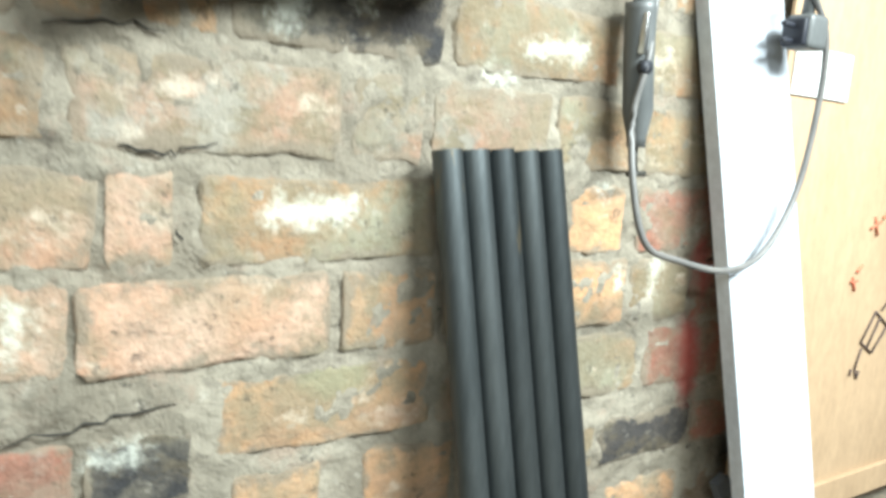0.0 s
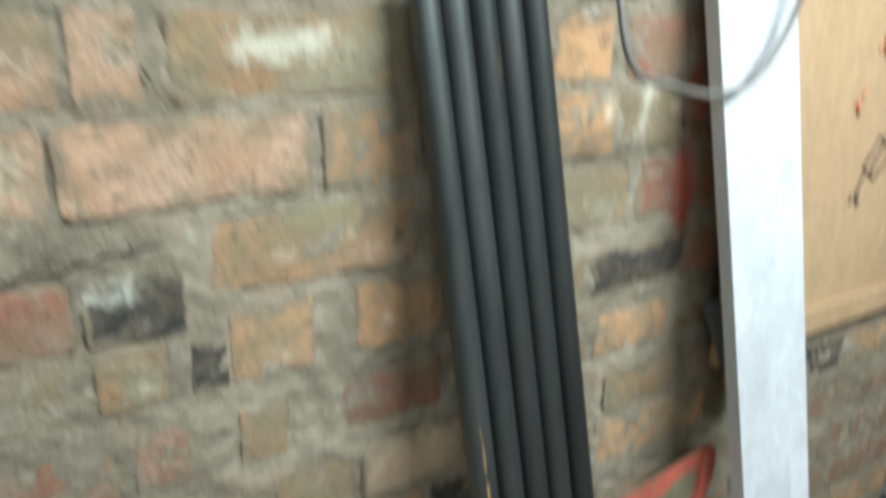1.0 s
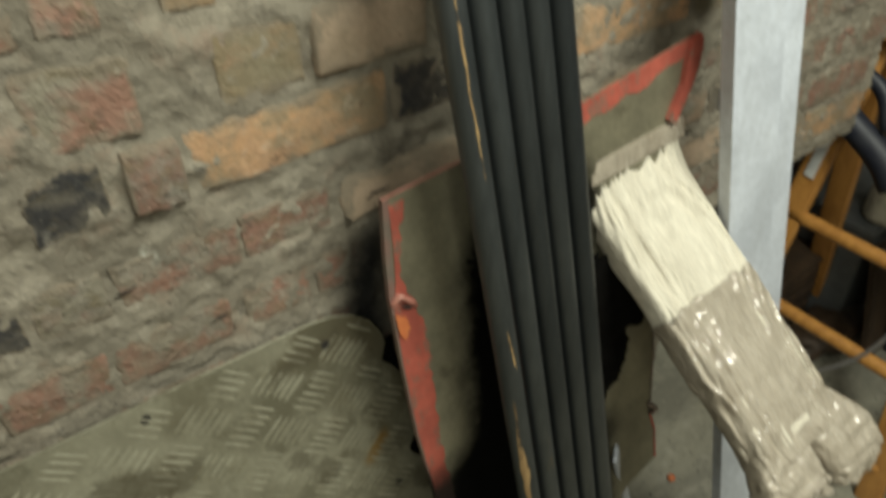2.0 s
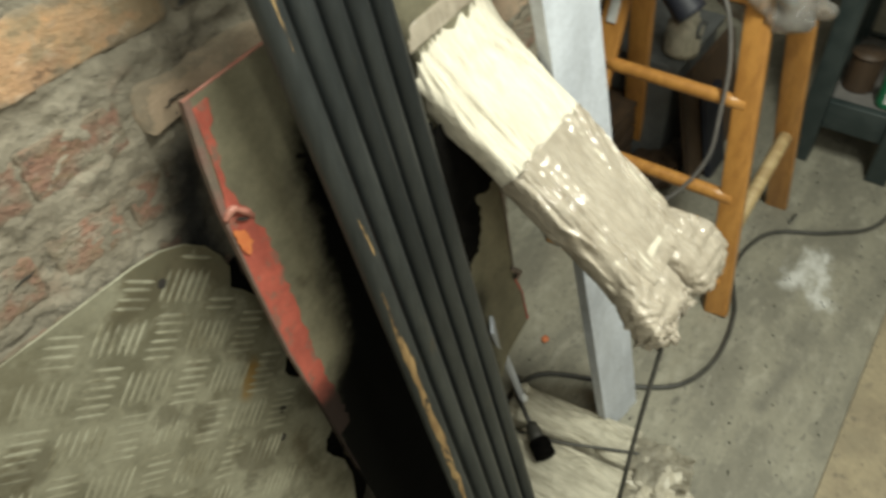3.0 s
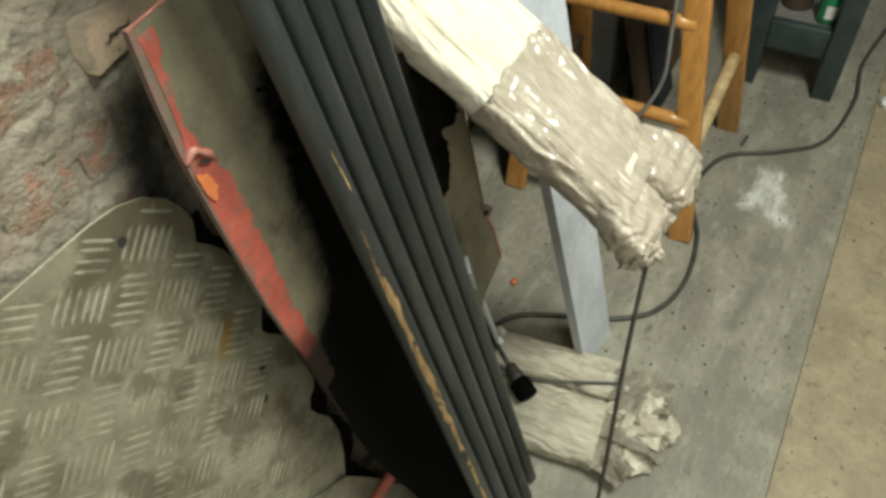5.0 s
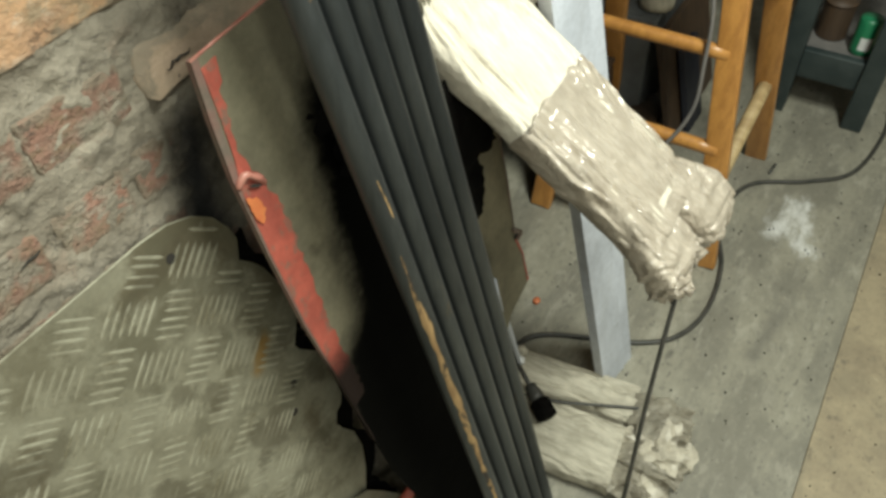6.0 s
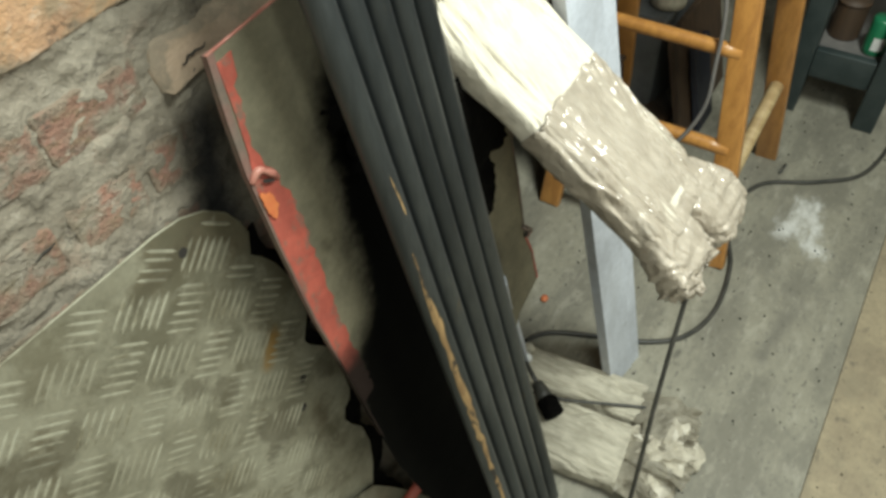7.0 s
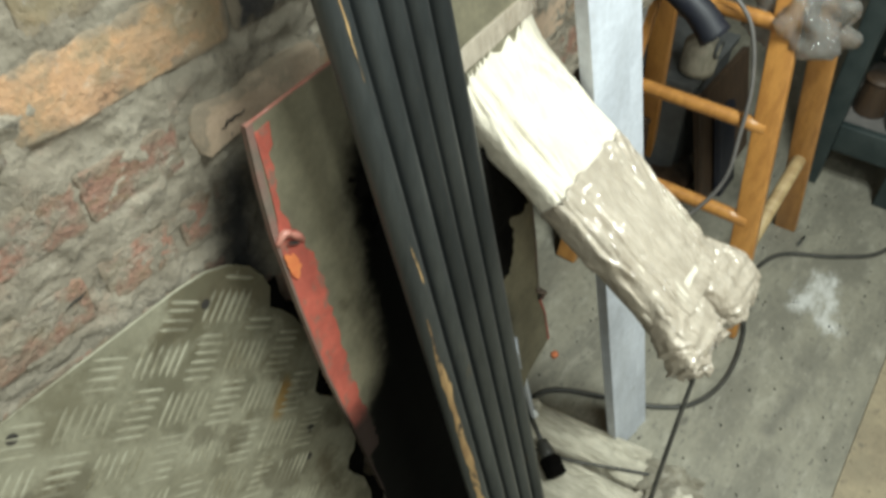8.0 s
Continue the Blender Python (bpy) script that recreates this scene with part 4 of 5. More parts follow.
# ---- clutter in the alcove ----
for a, b, w, h, m, lab in (((1.62, 0.42, 0), (1.58, 0.52, 1.25), 0.10, 0.02, M_BROWN, "dark brown board standing in the alcove"), ((1.80, 0.30, 0), (1.70, 0.50, 1.05), 0.14, 0.018, M_BROWN, "dark stained board leaning in the alcove"), ((1.95, 0.20, 0), (1.92, 0.50, 0.9), 0.16, 0.03, M_BROWN, "thick dark stained board leaning in the alcove"), ((2.10, 0.05, 0), (2.16, 0.50, 0.95), 0.12, 0.02, M_BROWN, "dark stained board leaning in the alcove"), ((1.46, 0.40, 0), (1.45, 0.52, 1.0), 0.06, 0.03, M_NAVY, "black plastic panel leaning in the alcove"), ((1.56, 0.36, 0), (1.55, 0.50, 1.15), 0.46, 0.02, M_BROWN, "wide dark brown board leaning in the alcove"), ((2.02, 0.33, 0), (2.01, 0.50, 1.10), 0.44, 0.02, M_BROWN, "wide dark brown board leaning in the alcove"), ((2.50, 0.30, 0), (2.52, 0.50, 1.20), 0.5, 0.02, M_BROWN, "wide dark brown board leaning in the alcove"), ((1.99, -0.12, 0), (2.00, -0.03, 0.33), 0.40, 0.02, M_BROWN, "low dark brown board leaning on the grey crate"), ((1.93, -0.15, 0), (1.94, -0.08, 0.26), 0.12, 0.02, M_NAVY, "short black plastic panel leaning on a brown board")):
    av, bv = Vector(a), Vector(b)
    ob = ob_of("leaning_board", beam((0, 0, 0), bv - av, w, h, (0, 1, 0), 0.002), m, False)
    ob.location = av
    tagged(ob, lab, "board")
low_crate = thing("timber_crate", "low dark brown timber crate behind the step ladder", "crate", at=(1.62, 0.22, 0))
for z in (0.004, 0.075, 0.146):
    part("board", block((-0.20, -0.135, z), (0.20, -0.115, z + 0.062), 0.003), M_BROWN, low_crate)
for x in (-0.19, 0.0, 0.19):
    part("post", block((x - 0.014, -0.1148, 0), (x + 0.014, -0.09, 0.225), 0.002), M_BROWN, low_crate)
part("back_board", block((-0.20, 0.10, 0.0), (0.20, 0.12, 0.21), 0.003), M_BROWN, low_crate)
part("lid", block((-0.205, -0.14, 0.226), (0.205, 0.125, 0.242), 0.003), M_BROWN, low_crate, "dark lid board")
drum = thing("grey_crate", "dark grey storage crate standing in the alcove", "crate", at=(2.0, 0.15, 0))
part("body", block((-0.17, -0.15, 0), (0.17, 0.15, 0.36), 0.008), M_PLASTIC, drum)
part("rim", block((-0.18, -0.16, 0.34), (0.18, 0.16, 0.365), 0.005), M_PLASTIC, drum)
jug = thing("canister", "small dull grey canister with a ring handle, on the crate", "canister", at=(1.90, 0.02, 0.367))
part("body", sweep([Vector((0, 0, 0.005)), Vector((0, 0, 0.02)), Vector((0, 0, 0.09)), Vector((0, 0, 0.115)), Vector((0, 0, 0.125))], lambda t: 0.05 if t < 0.7 else 0.03, 18), M_PAPERGREY, jug)
part("ring", sweep([Vector((0.026 * math.cos(a / 16 * 6.2832), -0.045, 0.085 + 0.022 * math.sin(a / 16 * 6.2832))) for a in range(17)], 0.006, 8, False), M_PLASTIC, jug)
block2 = ob_of("rubble", crumple("rubble", (1.78, 0.0, 0.03), 0.06, 3.0, (2.4, 1.2, 0.6), 0.5, 3), M_BROWN)
tagged(block2, "dark dusty rubble on the floor of the alcove", "rubble")

# ---- green bench with can ----
bo = Vector((2.3, -0.46, 0))
bench = thing("workbench", "dark green painted timber bench with a lower shelf", "bench", at=bo)
for x in (2.145, 2.60):
    for y in (-0.575, -0.345):
        part("leg", block(Vector((x - 0.035, y - 0.03, 0)) - bo, Vector((x + 0.035, y + 0.03, 0.74)) - bo, 0.004), M_GREEN, bench)
part("rail", block(Vector((2.125, -0.544, 0.125)) - bo, Vector((2.155, -0.376, 0.215)) - bo, 0.003), M_GREEN, bench)
part("rail", block(Vector((2.585, -0.544, 0.125)) - bo, Vector((2.615, -0.376, 0.215)) - bo, 0.003), M_GREEN, bench)
part("rail", block(Vector((2.181, -0.59, 0.125)) - bo, Vector((2.564, -0.56, 0.215)) - bo, 0.003), M_GREEN, bench)
part("rail", block(Vector((2.181, -0.36, 0.125)) - bo, Vector((2.564, -0.33, 0.215)) - bo, 0.003), M_GREEN, bench)
part("shelf", block(Vector((2.157, -0.558, 0.19)) - bo, Vector((2.583, -0.362, 0.208)) - bo, 0.002), M_CABLEGREY, bench, "dusty lower shelf")
part("top", block(Vector((2.06, -0.64, 0.742)) - bo, Vector((2.68, -0.28, 0.782)) - bo, 0.005), M_GREEN, bench)
can = thing("drink_can", "small green can with a white label, on the bench shelf", "can", at=(2.20, -0.515, 0.2085))
part("body", sweep([Vector((0, 0, z)) for z in (0.0, 0.004, 0.02, 0.09, 0.105, 0.112)], lambda t: 0.028 if t in (0.0, 1.0) else 0.032, 20), M_CAN, can)
bm = bmesh.new()
for a in range(7):
    t = math.radians(165 + a * 10)
    v = [bm.verts.new(Vector((0.0327 * math.cos(t), 0.0327 * math.sin(t), z))) for z in (0.02, 0.06)]
    if a:
        bm.faces.new((old[0], v[0], v[1], old[1]))
    old = v
part("label", bm, M_WHITE, can, "white label")
pot = thing("tin", "dull brown tin on the bench shelf", "tin", at=(2.26, -0.42, 0.2085))
part("body", sweep([Vector((0, 0, z)) for z in (0.0, 0.005, 0.05, 0.10, 0.105)], 0.045, 18), M_BROWN, pot)
part("lid", sweep([Vector((0, 0, z)) for z in (0.1055, 0.115)], 0.047, 18), M_BROWN, pot, "dull brown lid")

# ---- cardboard on the wall ----
cb = Vector((1.1, -0.02, 1.3))
box_ = thing("cardboard_box", "flattened tan cardboard box with red and black marks, fixed to wall", "cardboard box", at=cb)
part("panel", block(Vector((0.78, -0.022, 1.302)) - cb, Vector((1.445, -0.016, 2.35)) - cb, 0.001, 1), M_CARD, box_, "", False)
part("flap", block(Vector((0.78, -0.030, 1.302)) - cb, Vector((1.445, -0.0222, 1.345)) - cb, 0.001, 1), M_CARD, box_, "folded lower flap", False)
part("sticker", block(Vector((0.79, -0.0255, 1.893)) - cb, Vector((0.915, -0.0225, 1.952)) - cb, 0.0005, 1), M_WHITE, box_, "white paper sticker", False)
card = lambda x, z: Vector((x, -0.0242, z)) - cb
def stroke(pts, r, m, label):
    part("mark", sweep([card(*p) for p in pts], r, 5), m, box_, label)
for pts in (((1.055, 1.555), (1.085, 1.60)), ((1.085, 1.60), (1.125, 1.575)), ((1.125, 1.575), (1.09, 1.535)), ((1.09, 1.535), (1.055, 1.555)), ((1.075, 1.545), (1.10, 1.59)), ((1.06, 1.545), (1.05, 1.515)), ((1.05, 1.515), (1.058, 1.498)), ((1.058, 1.498), (1.063, 1.51)), ((1.04, 1.515), (1.038, 1.505)), ((1.10, 1.60), (1.13, 1.625)), ((1.02, 2.03), (1.01, 2.0))):
    stroke(pts, 0.0016, M_INK, "dark printed line")
for pts in (((1.005, 1.655), (1.012, 1.635)), ((1.012, 1.662), (1.025, 1.672)), ((1.00, 1.648), (1.016, 1.65)), ((1.03, 1.725), (1.055, 1.735)), ((1.04, 1.742), (1.05, 1.715)), ((1.06, 1.74), (1.075, 1.75))):
    stroke(pts, 0.0022, M_REDINK, "red printed mark")

# ---- pen torch with lead, plug ----
to = Vector((0.52, -0.03, 1.9))
probe = thing("hobby_tool", "grey pen-shaped tool with a thin T tip hung on wall", "tool", at=to)
tp = lambda x, z, y=-0.034: Vector((x, y, z)) - to
part("collar", sweep([tp(0.499, 2.06), tp(0.503, 2.01), tp(0.506, 1.955)], 0.0075, 12), M_STEEL, probe, "bright metal collar")
part("body", sweep([tp(0.505, 1.958), tp(0.507, 1.95), tp(0.512, 1.90), tp(0.519, 1.85), tp(0.5215, 1.825), tp(0.5225, 1.815)], lambda t: 0.0155 if t < 0.75 else 0.010, 14), M_PLASTIC, probe)
part("switch", block(tp(0.4985, 1.905, -0.052), tp(0.503, 1.945, -0.044), 0.001), M_STEEL, probe, "bright switch plate")
part("button", sweep([tp(0.505, 1.893, -0.046), tp(0.505, 1.893, -0.054)], 0.007, 12), M_NAVY, probe, "black round button")
part("tip", sweep([tp(0.5225, 1.815), tp(0.5235, 1.803), tp(0.527, 1.788)], 0.0022, 8), M_CABLE, probe)
part("cross_bar", sweep([tp(0.514, 1.787), tp(0.540, 1.788)], 0.003, 8), M_CABLE, probe)
LEAD = [(0.552, -0.03, 2.06), (0.528, -0.034, 1.965), (0.508, -0.05, 1.90), (0.496, -0.05, 1.845), (0.487, -0.07, 1.775), (0.500, -0.082, 1.722), (0.545, -0.085, 1.705), (0.623, -0.088, 1.692), (0.686, -0.088, 1.712), (0.736, -0.085, 1.781), (0.753, -0.085, 1.877), (0.748, -0.085, 1.95), (0.722, -0.08, 1.995), (0.70, -0.07, 2.06)]
lead = smooth_line(LEAD, 8)
tagged(ob_of("power_lead", sweep(lead, 0.0036, 8), M_CABLEGREY), "thin grey lead hanging in a loop over the post", "cable")
pl = Vector((0.722, -0.072, 1.952))
plug = thing("plug", "black and grey mains plug hung against the post", "plug", at=pl)
part("body", block(Vector((-0.010, -0.016, -0.017)), Vector((0.026, 0.016, 0.021)), 0.007, 3), M_PLASTIC, plug)
part("face", block(Vector((-0.018, -0.014, -0.015)), Vector((-0.0105, 0.014, 0.015)), 0.003), M_NAVY, plug, "black pin face")
for dz in (0.007, -0.010):
    part("pin", block(Vector((-0.036, -0.003, dz - 0.0025)), Vector((-0.0185, 0.003, dz + 0.0025)), 0.001), M_NAVY, plug)
part("sleeve", sweep([Vector((0.005, 0, 0.018)), Vector((0.008, 0, 0.05))], 0.007, 10), M_PLASTIC, plug)

# ---- blue handled case ----
cc = Vector((0.15, -0.05, 1.95))
case = thing("blue_case", "blue and black plastic tool case fixed high on wall", "tool case", at=cc)
part("grip", sweep([p - cc for p in smooth_line([(0.010, -0.055, 1.945), (0.014, -0.06, 1.918), (0.035, -0.062, 1.920), (0.07, -0.062, 1.932), (0.11, -0.06, 1.944), (0.16, -0.05, 1.96)], 6)], lambda t: 0.026 - 0.006 * t, 14), M_BLUE, case, "rounded blue grip")
part("body", block(Vector((0.10, -0.085, 1.937)) - cc, Vector((0.30, -0.012, 2.2)) - cc, 0.02, 4), M_NAVY, case, "black body")
part("bracket", block(Vector((-0.02, -0.075, 1.96)) - cc, Vector((0.11, -0.012, 2.2)) - cc, 0.015, 3), M_BLUE, case, "blue side")

# ---- grey tool behind the post ----
gt = Vector((0.80, -0.03, 1.32))
tool = thing("scraper", "slate-grey flat tool with a cream tip, hung behind the post", "tool", at=gt)
part("blade", slab([(0.725, 1.405), (0.745, 1.415), (0.80, 1.36), (0.85, 1.30), (0.86, 1.24), (0.83, 1.255), (0.775, 1.325)], 0.012, lambda u, v, w: Vector((u, -0.045 + w, v)) - gt), M_SLATE, tool, "", False)
part("tip", slab([(0.758, 1.41), (0.768, 1.475), (0.785, 1.48), (0.80, 1.40), (0.785, 1.375)], 0.008, lambda u, v, w: Vector((u, -0.043 + w, v)) - gt), M_PAPER, tool, "cream tip", False)

# ---- cables on the floor ----
run = smooth_line([(0.78, 0.0 - 0.06, 0.006), (0.937, -0.088, 0.006), (1.011, -0.218, 0.006), (1.051, -0.317, 0.006), (1.116, -0.392, 0.006), (1.23, -0.426, 0.006), (1.39, -0.410, 0.006), (1.55, -0.352, 0.006), (1.722, -0.387, 0.006), (1.813, -0.523, 0.006), (1.917, -0.627, 0.006), (2.139, -0.668, 0.006), (2.344, -0.66, 0.006), (2.6, -0.70, 0.006)], 10)
tagged(ob_of("floor_cable", sweep(run, 0.006, 8), M_CABLE), "dark rubber cable snaking across the floor", "cable")
drop = smooth_line([(0.655, -0.425, 0.735), (0.618, -0.43, 0.70), (0.56, -0.44, 0.58), (0.50, -0.455, 0.42), (0.45, -0.47, 0.25), (0.40, -0.52, 0.06), (0.36, -0.60, 0.006), (0.30, -0.80, 0.006)], 10)
tagged(ob_of("hanging_cord", sweep(drop, 0.0033, 8), M_CABLE), "thin dark cord hanging from the taped bundle to the floor", "cable")
lad_cord = smooth_line([(1.53, -0.10, 0.80), (1.525, -0.17, 0.735), (1.50, -0.215, 0.62), (1.47, -0.23, 0.50), (1.445, -0.235, 0.40), (1.41, -0.20, 0.31), (1.37, -0.12, 0.20), (1.36, -0.05, 0.006)], 8)
tagged(ob_of("ladder_cord", sweep(lad_cord, 0.005, 8), M_CABLEGREY), "grey cord draped over the step ladder", "cable")
tagged(ob_of("red_bar", sweep([Vector((0.46, -0.146, 0.30)), Vector((0.40, -0.134, 0.262)), Vector((0.34, -0.121, 0.224)), Vector((0.285, -0.110, 0.19))], 0.010, 10), M_REDPAINT), "short red-painted round bar wedged between the metal sheets", "bar")

strip_at = Vector((0.83, -0.115, 0.066))
strip_ = ob_of("metal_strip", beam((0, 0, 0), Vector((0.625, -0.160, 0.565)) - strip_at, 0.030, 0.006, (0.6, -0.8, 0), 0.001), M_POST, False)
strip_.location = strip_at
tagged(strip_, "narrow grey metal strip leaning behind the black tubes", "metal strip")

# ---- small litter ----
tagged(ob_of("red_chip", crumple("chip", (1.048, -0.052, 0.006), 0.009, 2.0, (1.2, 1, 0.6), 0.3, 2), M_ORPAINT), "small orange-red chip on the floor", "litter")
tagged(ob_of("paper_scrap", crumple("scrap", (2.16, -0.753, 0.012), 0.018, 4.0, (1, 1, 0.8), 0.5, 3), M_WHITE), "crumpled white paper scrap on the floor", "litter")
tagged(ob_of("screw", sweep([Vector((1.80, -0.42, 0.004)), Vector((1.845, -0.425, 0.004))], 0.004, 8), M_CABLE), "dark screw lying on the floor", "litter")
plug2_at = Vector((0.742, -0.212, 0.062))
socket_ = thing("cable_connector", "black rubber cable connector lying on the grey paper bundle", "connector", at=plug2_at)
c_ax = (Vector((0.725, -0.252, 0.066)) - Vector((0.775, -0.175, 0.085))).normalized()
nose = Vector((0.722, -0.238, 0.082)) - plug2_at
part("body", sweep([nose - c_ax * d for d in (0.0, 0.003, 0.02, 0.036, 0.042)], lambda t: 0.0235 if 0.1 < t < 0.9 else 0.019, 10), M_CHAR_SHADE, socket_)
part("strain_relief", sweep([nose - c_ax * d for d in (0.042, 0.052, 0.062, 0.072, 0.080)], lambda t: 0.0175 - 0.006 * t + 0.0012 * math.sin(28 * t), 12), M_CABLE, socket_, "ribbed dark grey sleeve")
part("lead", sweep(smooth_line([nose - c_ax * 0.078, nose - c_ax * 0.10 + Vector((0.008, 0.01, 0.0)), Vector((0.85, -0.085, 0.055)) - plug2_at, Vector((0.91, -0.06, 0.012)) - plug2_at], 6), 0.0055, 8), M_CABLE, socket_, "dark lead")
for x, y, z, r, m_, lab in ((0.853, -0.108, 0.070, 0.013, M_PAPERGREY, "small dull grey cable end lying on the paper bundle"), (0.828, -0.118, 0.072, 0.010, M_WHITE, "small white cable tag lying on the paper bundle")):
    tagged(ob_of("cable_tag", crumple("tag", (x, y, z), r, 9.0 + x, (0.8, 1.0, 1.3), 0.3, 3), m_), lab, "cable end")
rl = random.Random(77)
grit = bmesh.new()
for k in range(420):
    x, y, r = rl.uniform(0.7, 2.4), rl.uniform(-1.2, -0.05), rl.uniform(0.0008, 0.0030)
    g = bmesh.ops.create_icosphere(grit, subdivisions=1, radius=r, matrix=Matrix.Translation((x, y, r * 0.6)))
tagged(ob_of("floor_grit", grit, M_CHAR_SHADE), "dark grit scattered over the floor", "grit", kind="stuff")

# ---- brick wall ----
# Shade behind the metal sheet's left edge, painted black into the wall materials.
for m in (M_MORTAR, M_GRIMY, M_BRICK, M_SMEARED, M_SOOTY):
    stain_or_shade(m, (0.006, 0.0055, 0.005), [(0.295, 0.0, 1.045, 0.275, 0.0, 0.93, 0.030), (0.275, 0.0, 0.95, 0.30, 0.0, 0.6, 0.035)], 0.030, 0.05, 18)
LIME = [(0.150, 1.740, 0.215, 1.744, 0.010), (0.609, 1.655, 0.612, 1.685, 0.005), (0.514, 1.762, 0.519, 1.765, 0.006), (0.014, 1.552, 0.046, 1.553, 0.005), (-0.036, 1.642, -0.034, 1.668, 0.006), (0.150, 1.897, 0.155, 1.915, 0.010), (0.215, 1.917, 0.218, 1.916, 0.005), (0.35, 1.872, 0.38, 1.866, 0.003), (-0.09, 1.925, -0.06, 1.93, 0.005), (0.058, 1.146, 0.061, 1.146, 0.005), (0.40, 1.90, 0.46, 1.905, 0.006), (0.552, 1.66, 0.552, 1.675, 0.004)]
for m in (M_MORTAR, M_BRICK, M_PINK, M_ORANGE, M_OLIVE, M_SOOTY, M_RED):
    stain_or_shade(m, (0.74, 0.75, 0.66), [(a, -0.004, b, c, -0.004, d, r) for a, b, c, d, r in LIME], 0.010, 0.062, 90, 0.52)
REDDISH = [(0.690, 1.70, 0.700, 1.66, 0.012), (0.685, 1.60, 0.70, 1.52, 0.014), (0.70, 1.75, 0.705, 1.78, 0.01)]
for m in (M_MORTAR, M_RED, M_BRICK, M_SOOTY, M_ORANGE):
    stain_or_shade(m, (0.36, 0.05, 0.04), [(a, -0.004, b, c, -0.004, d, r) for a, b, c, d, r in REDDISH], 0.016, 0.04, 40, 0.8)
GREENISH = [(0.195, 1.60, 0.225, 1.595, 0.02), (0.10, 1.745, 0.14, 1.74, 0.02), (0.08, 1.83, 0.15, 1.825, 0.02)]
for m in (M_ORANGE, M_PINK):
    stain_or_shade(m, (0.24, 0.225, 0.14), [(a, -0.004, b, c, -0.004, d, r) for a, b, c, d, r in GREENISH], 0.012, 0.03, 40, 0.75)
wall = thing("wall_north", "old weathered brick wall with smeared grey mortar and pale spots", "wall", kind="structure")
X0, X1 = -0.78, 1.45
GAP_X, GAP_Z = 0.93, 0.80  # low opening at the foot of the wall
NX, NZ = 428, 500
verts, faces = [], []
for j in range(NZ + 1):
    z = 2.6 * j / NZ
    for i in range(NX + 1):
        x = X0 + (X1 - X0) * i / NX
        q = Vector((x, 0, z))
        low = max(0.0, min(1.0, (1.35 - z) / 0.25))
        d = 0.0062 * noise.noise(q * 16) + 0.0046 * noise.noise(q * 47) + (0.0038 + 0.0015 * low) * noise.noise(q * 115) - 0.0002 * low
        verts.append((x, -0.001 - d, z))
for j in range(NZ):
    for i in range(NX):
        a = j * (NX + 1) + i
        if X0 + (X1 - X0) * (i + 0.5) / NX > GAP_X and 2.6 * (j + 0.5) / NZ < GAP_Z:
            continue
        faces.append((a, a + 1, a + NX + 2, a + NX + 1))
me = bpy.data.meshes.new("mortar_face")
me.from_pydata(verts, [], faces)
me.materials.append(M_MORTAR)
me.shade_smooth()
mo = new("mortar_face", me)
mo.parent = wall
part("wall_core", block((-1.6, 0.012, 0), (GAP_X, 0.25, 2.6), 0), M_MORTAR, wall, "", False)
part("wall_core", block((GAP_X + 0.0002, 0.012, GAP_Z), (X1, 0.25, 2.6), 0), M_MORTAR, wall, "", False)
part("wall_core", block((-1.6, -0.004, 0), (X0, 0.0118, 2.6), 0), M_MORTAR, wall, "", False)
part("wall_return", block((0.83, 0.2502, 0), (GAP_X, 0.55, 2.6), 0), M_MORTAR, wall, "", False)

# base brick shapes, 1 x 1 on the face
BRICK_U, BRICK_V = (-0.5, -0.465, -0.26, -0.08, 0.1, 0.28, 0.465, 0.5), (-0.5, -0.42, 0.0, 0.42, 0.5)
def brick_mesh(seed, material):
    rng = random.Random(seed)
    bm = bmesh.new()
    nx, nz = 7, 4
    g = []
    for j in range(nz + 1):
        row = []
        for i in range(nx + 1):
            u, v = BRICK_U[i], BRICK_V[j]
            edge = i in (0, nx) or j in (0, nz)
            corner = i in (0, nx) and j in (0, nz)
            k = 0.97 if corner else 1.0
            row.append(bm.verts.new((u * k + rng.uniform(-0.014, 0.014), (-0.12 if edge else -1.0) + rng.uniform(-0.22, 0.22), v * k + rng.uniform(-0.045, 0.045))))
        g.append(row)
    for j in range(nz):
        for i in range(nx):
            bm.faces.new((g[j][i], g[j][i + 1], g[j + 1][i + 1], g[j + 1][i]))
    rim = g[0] + [r[-1] for r in g[1:]] + g[-1][-2::-1] + [r[0] for r in g[-2:0:-1]]
    back = [bm.verts.new((v.co.x * 1.03, 1.2, v.co.z * 1.05)) for v in rim]
    for i in range(len(rim)):
        bm.faces.new((rim[i], back[i], back[(i + 1) % len(rim)], rim[(i + 1) % len(rim)]))
    bmesh.ops.recalc_face_normals(bm, faces=bm.faces)
    me = bpy.data.meshes.new("brick")
    bm.to_mesh(me)
    bm.free()
    me.materials.append(material)
    me.shade_smooth()
    return me

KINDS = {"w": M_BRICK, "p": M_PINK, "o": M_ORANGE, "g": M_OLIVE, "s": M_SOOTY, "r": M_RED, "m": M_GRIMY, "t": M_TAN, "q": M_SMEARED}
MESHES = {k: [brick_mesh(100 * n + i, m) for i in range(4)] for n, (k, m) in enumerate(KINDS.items())}
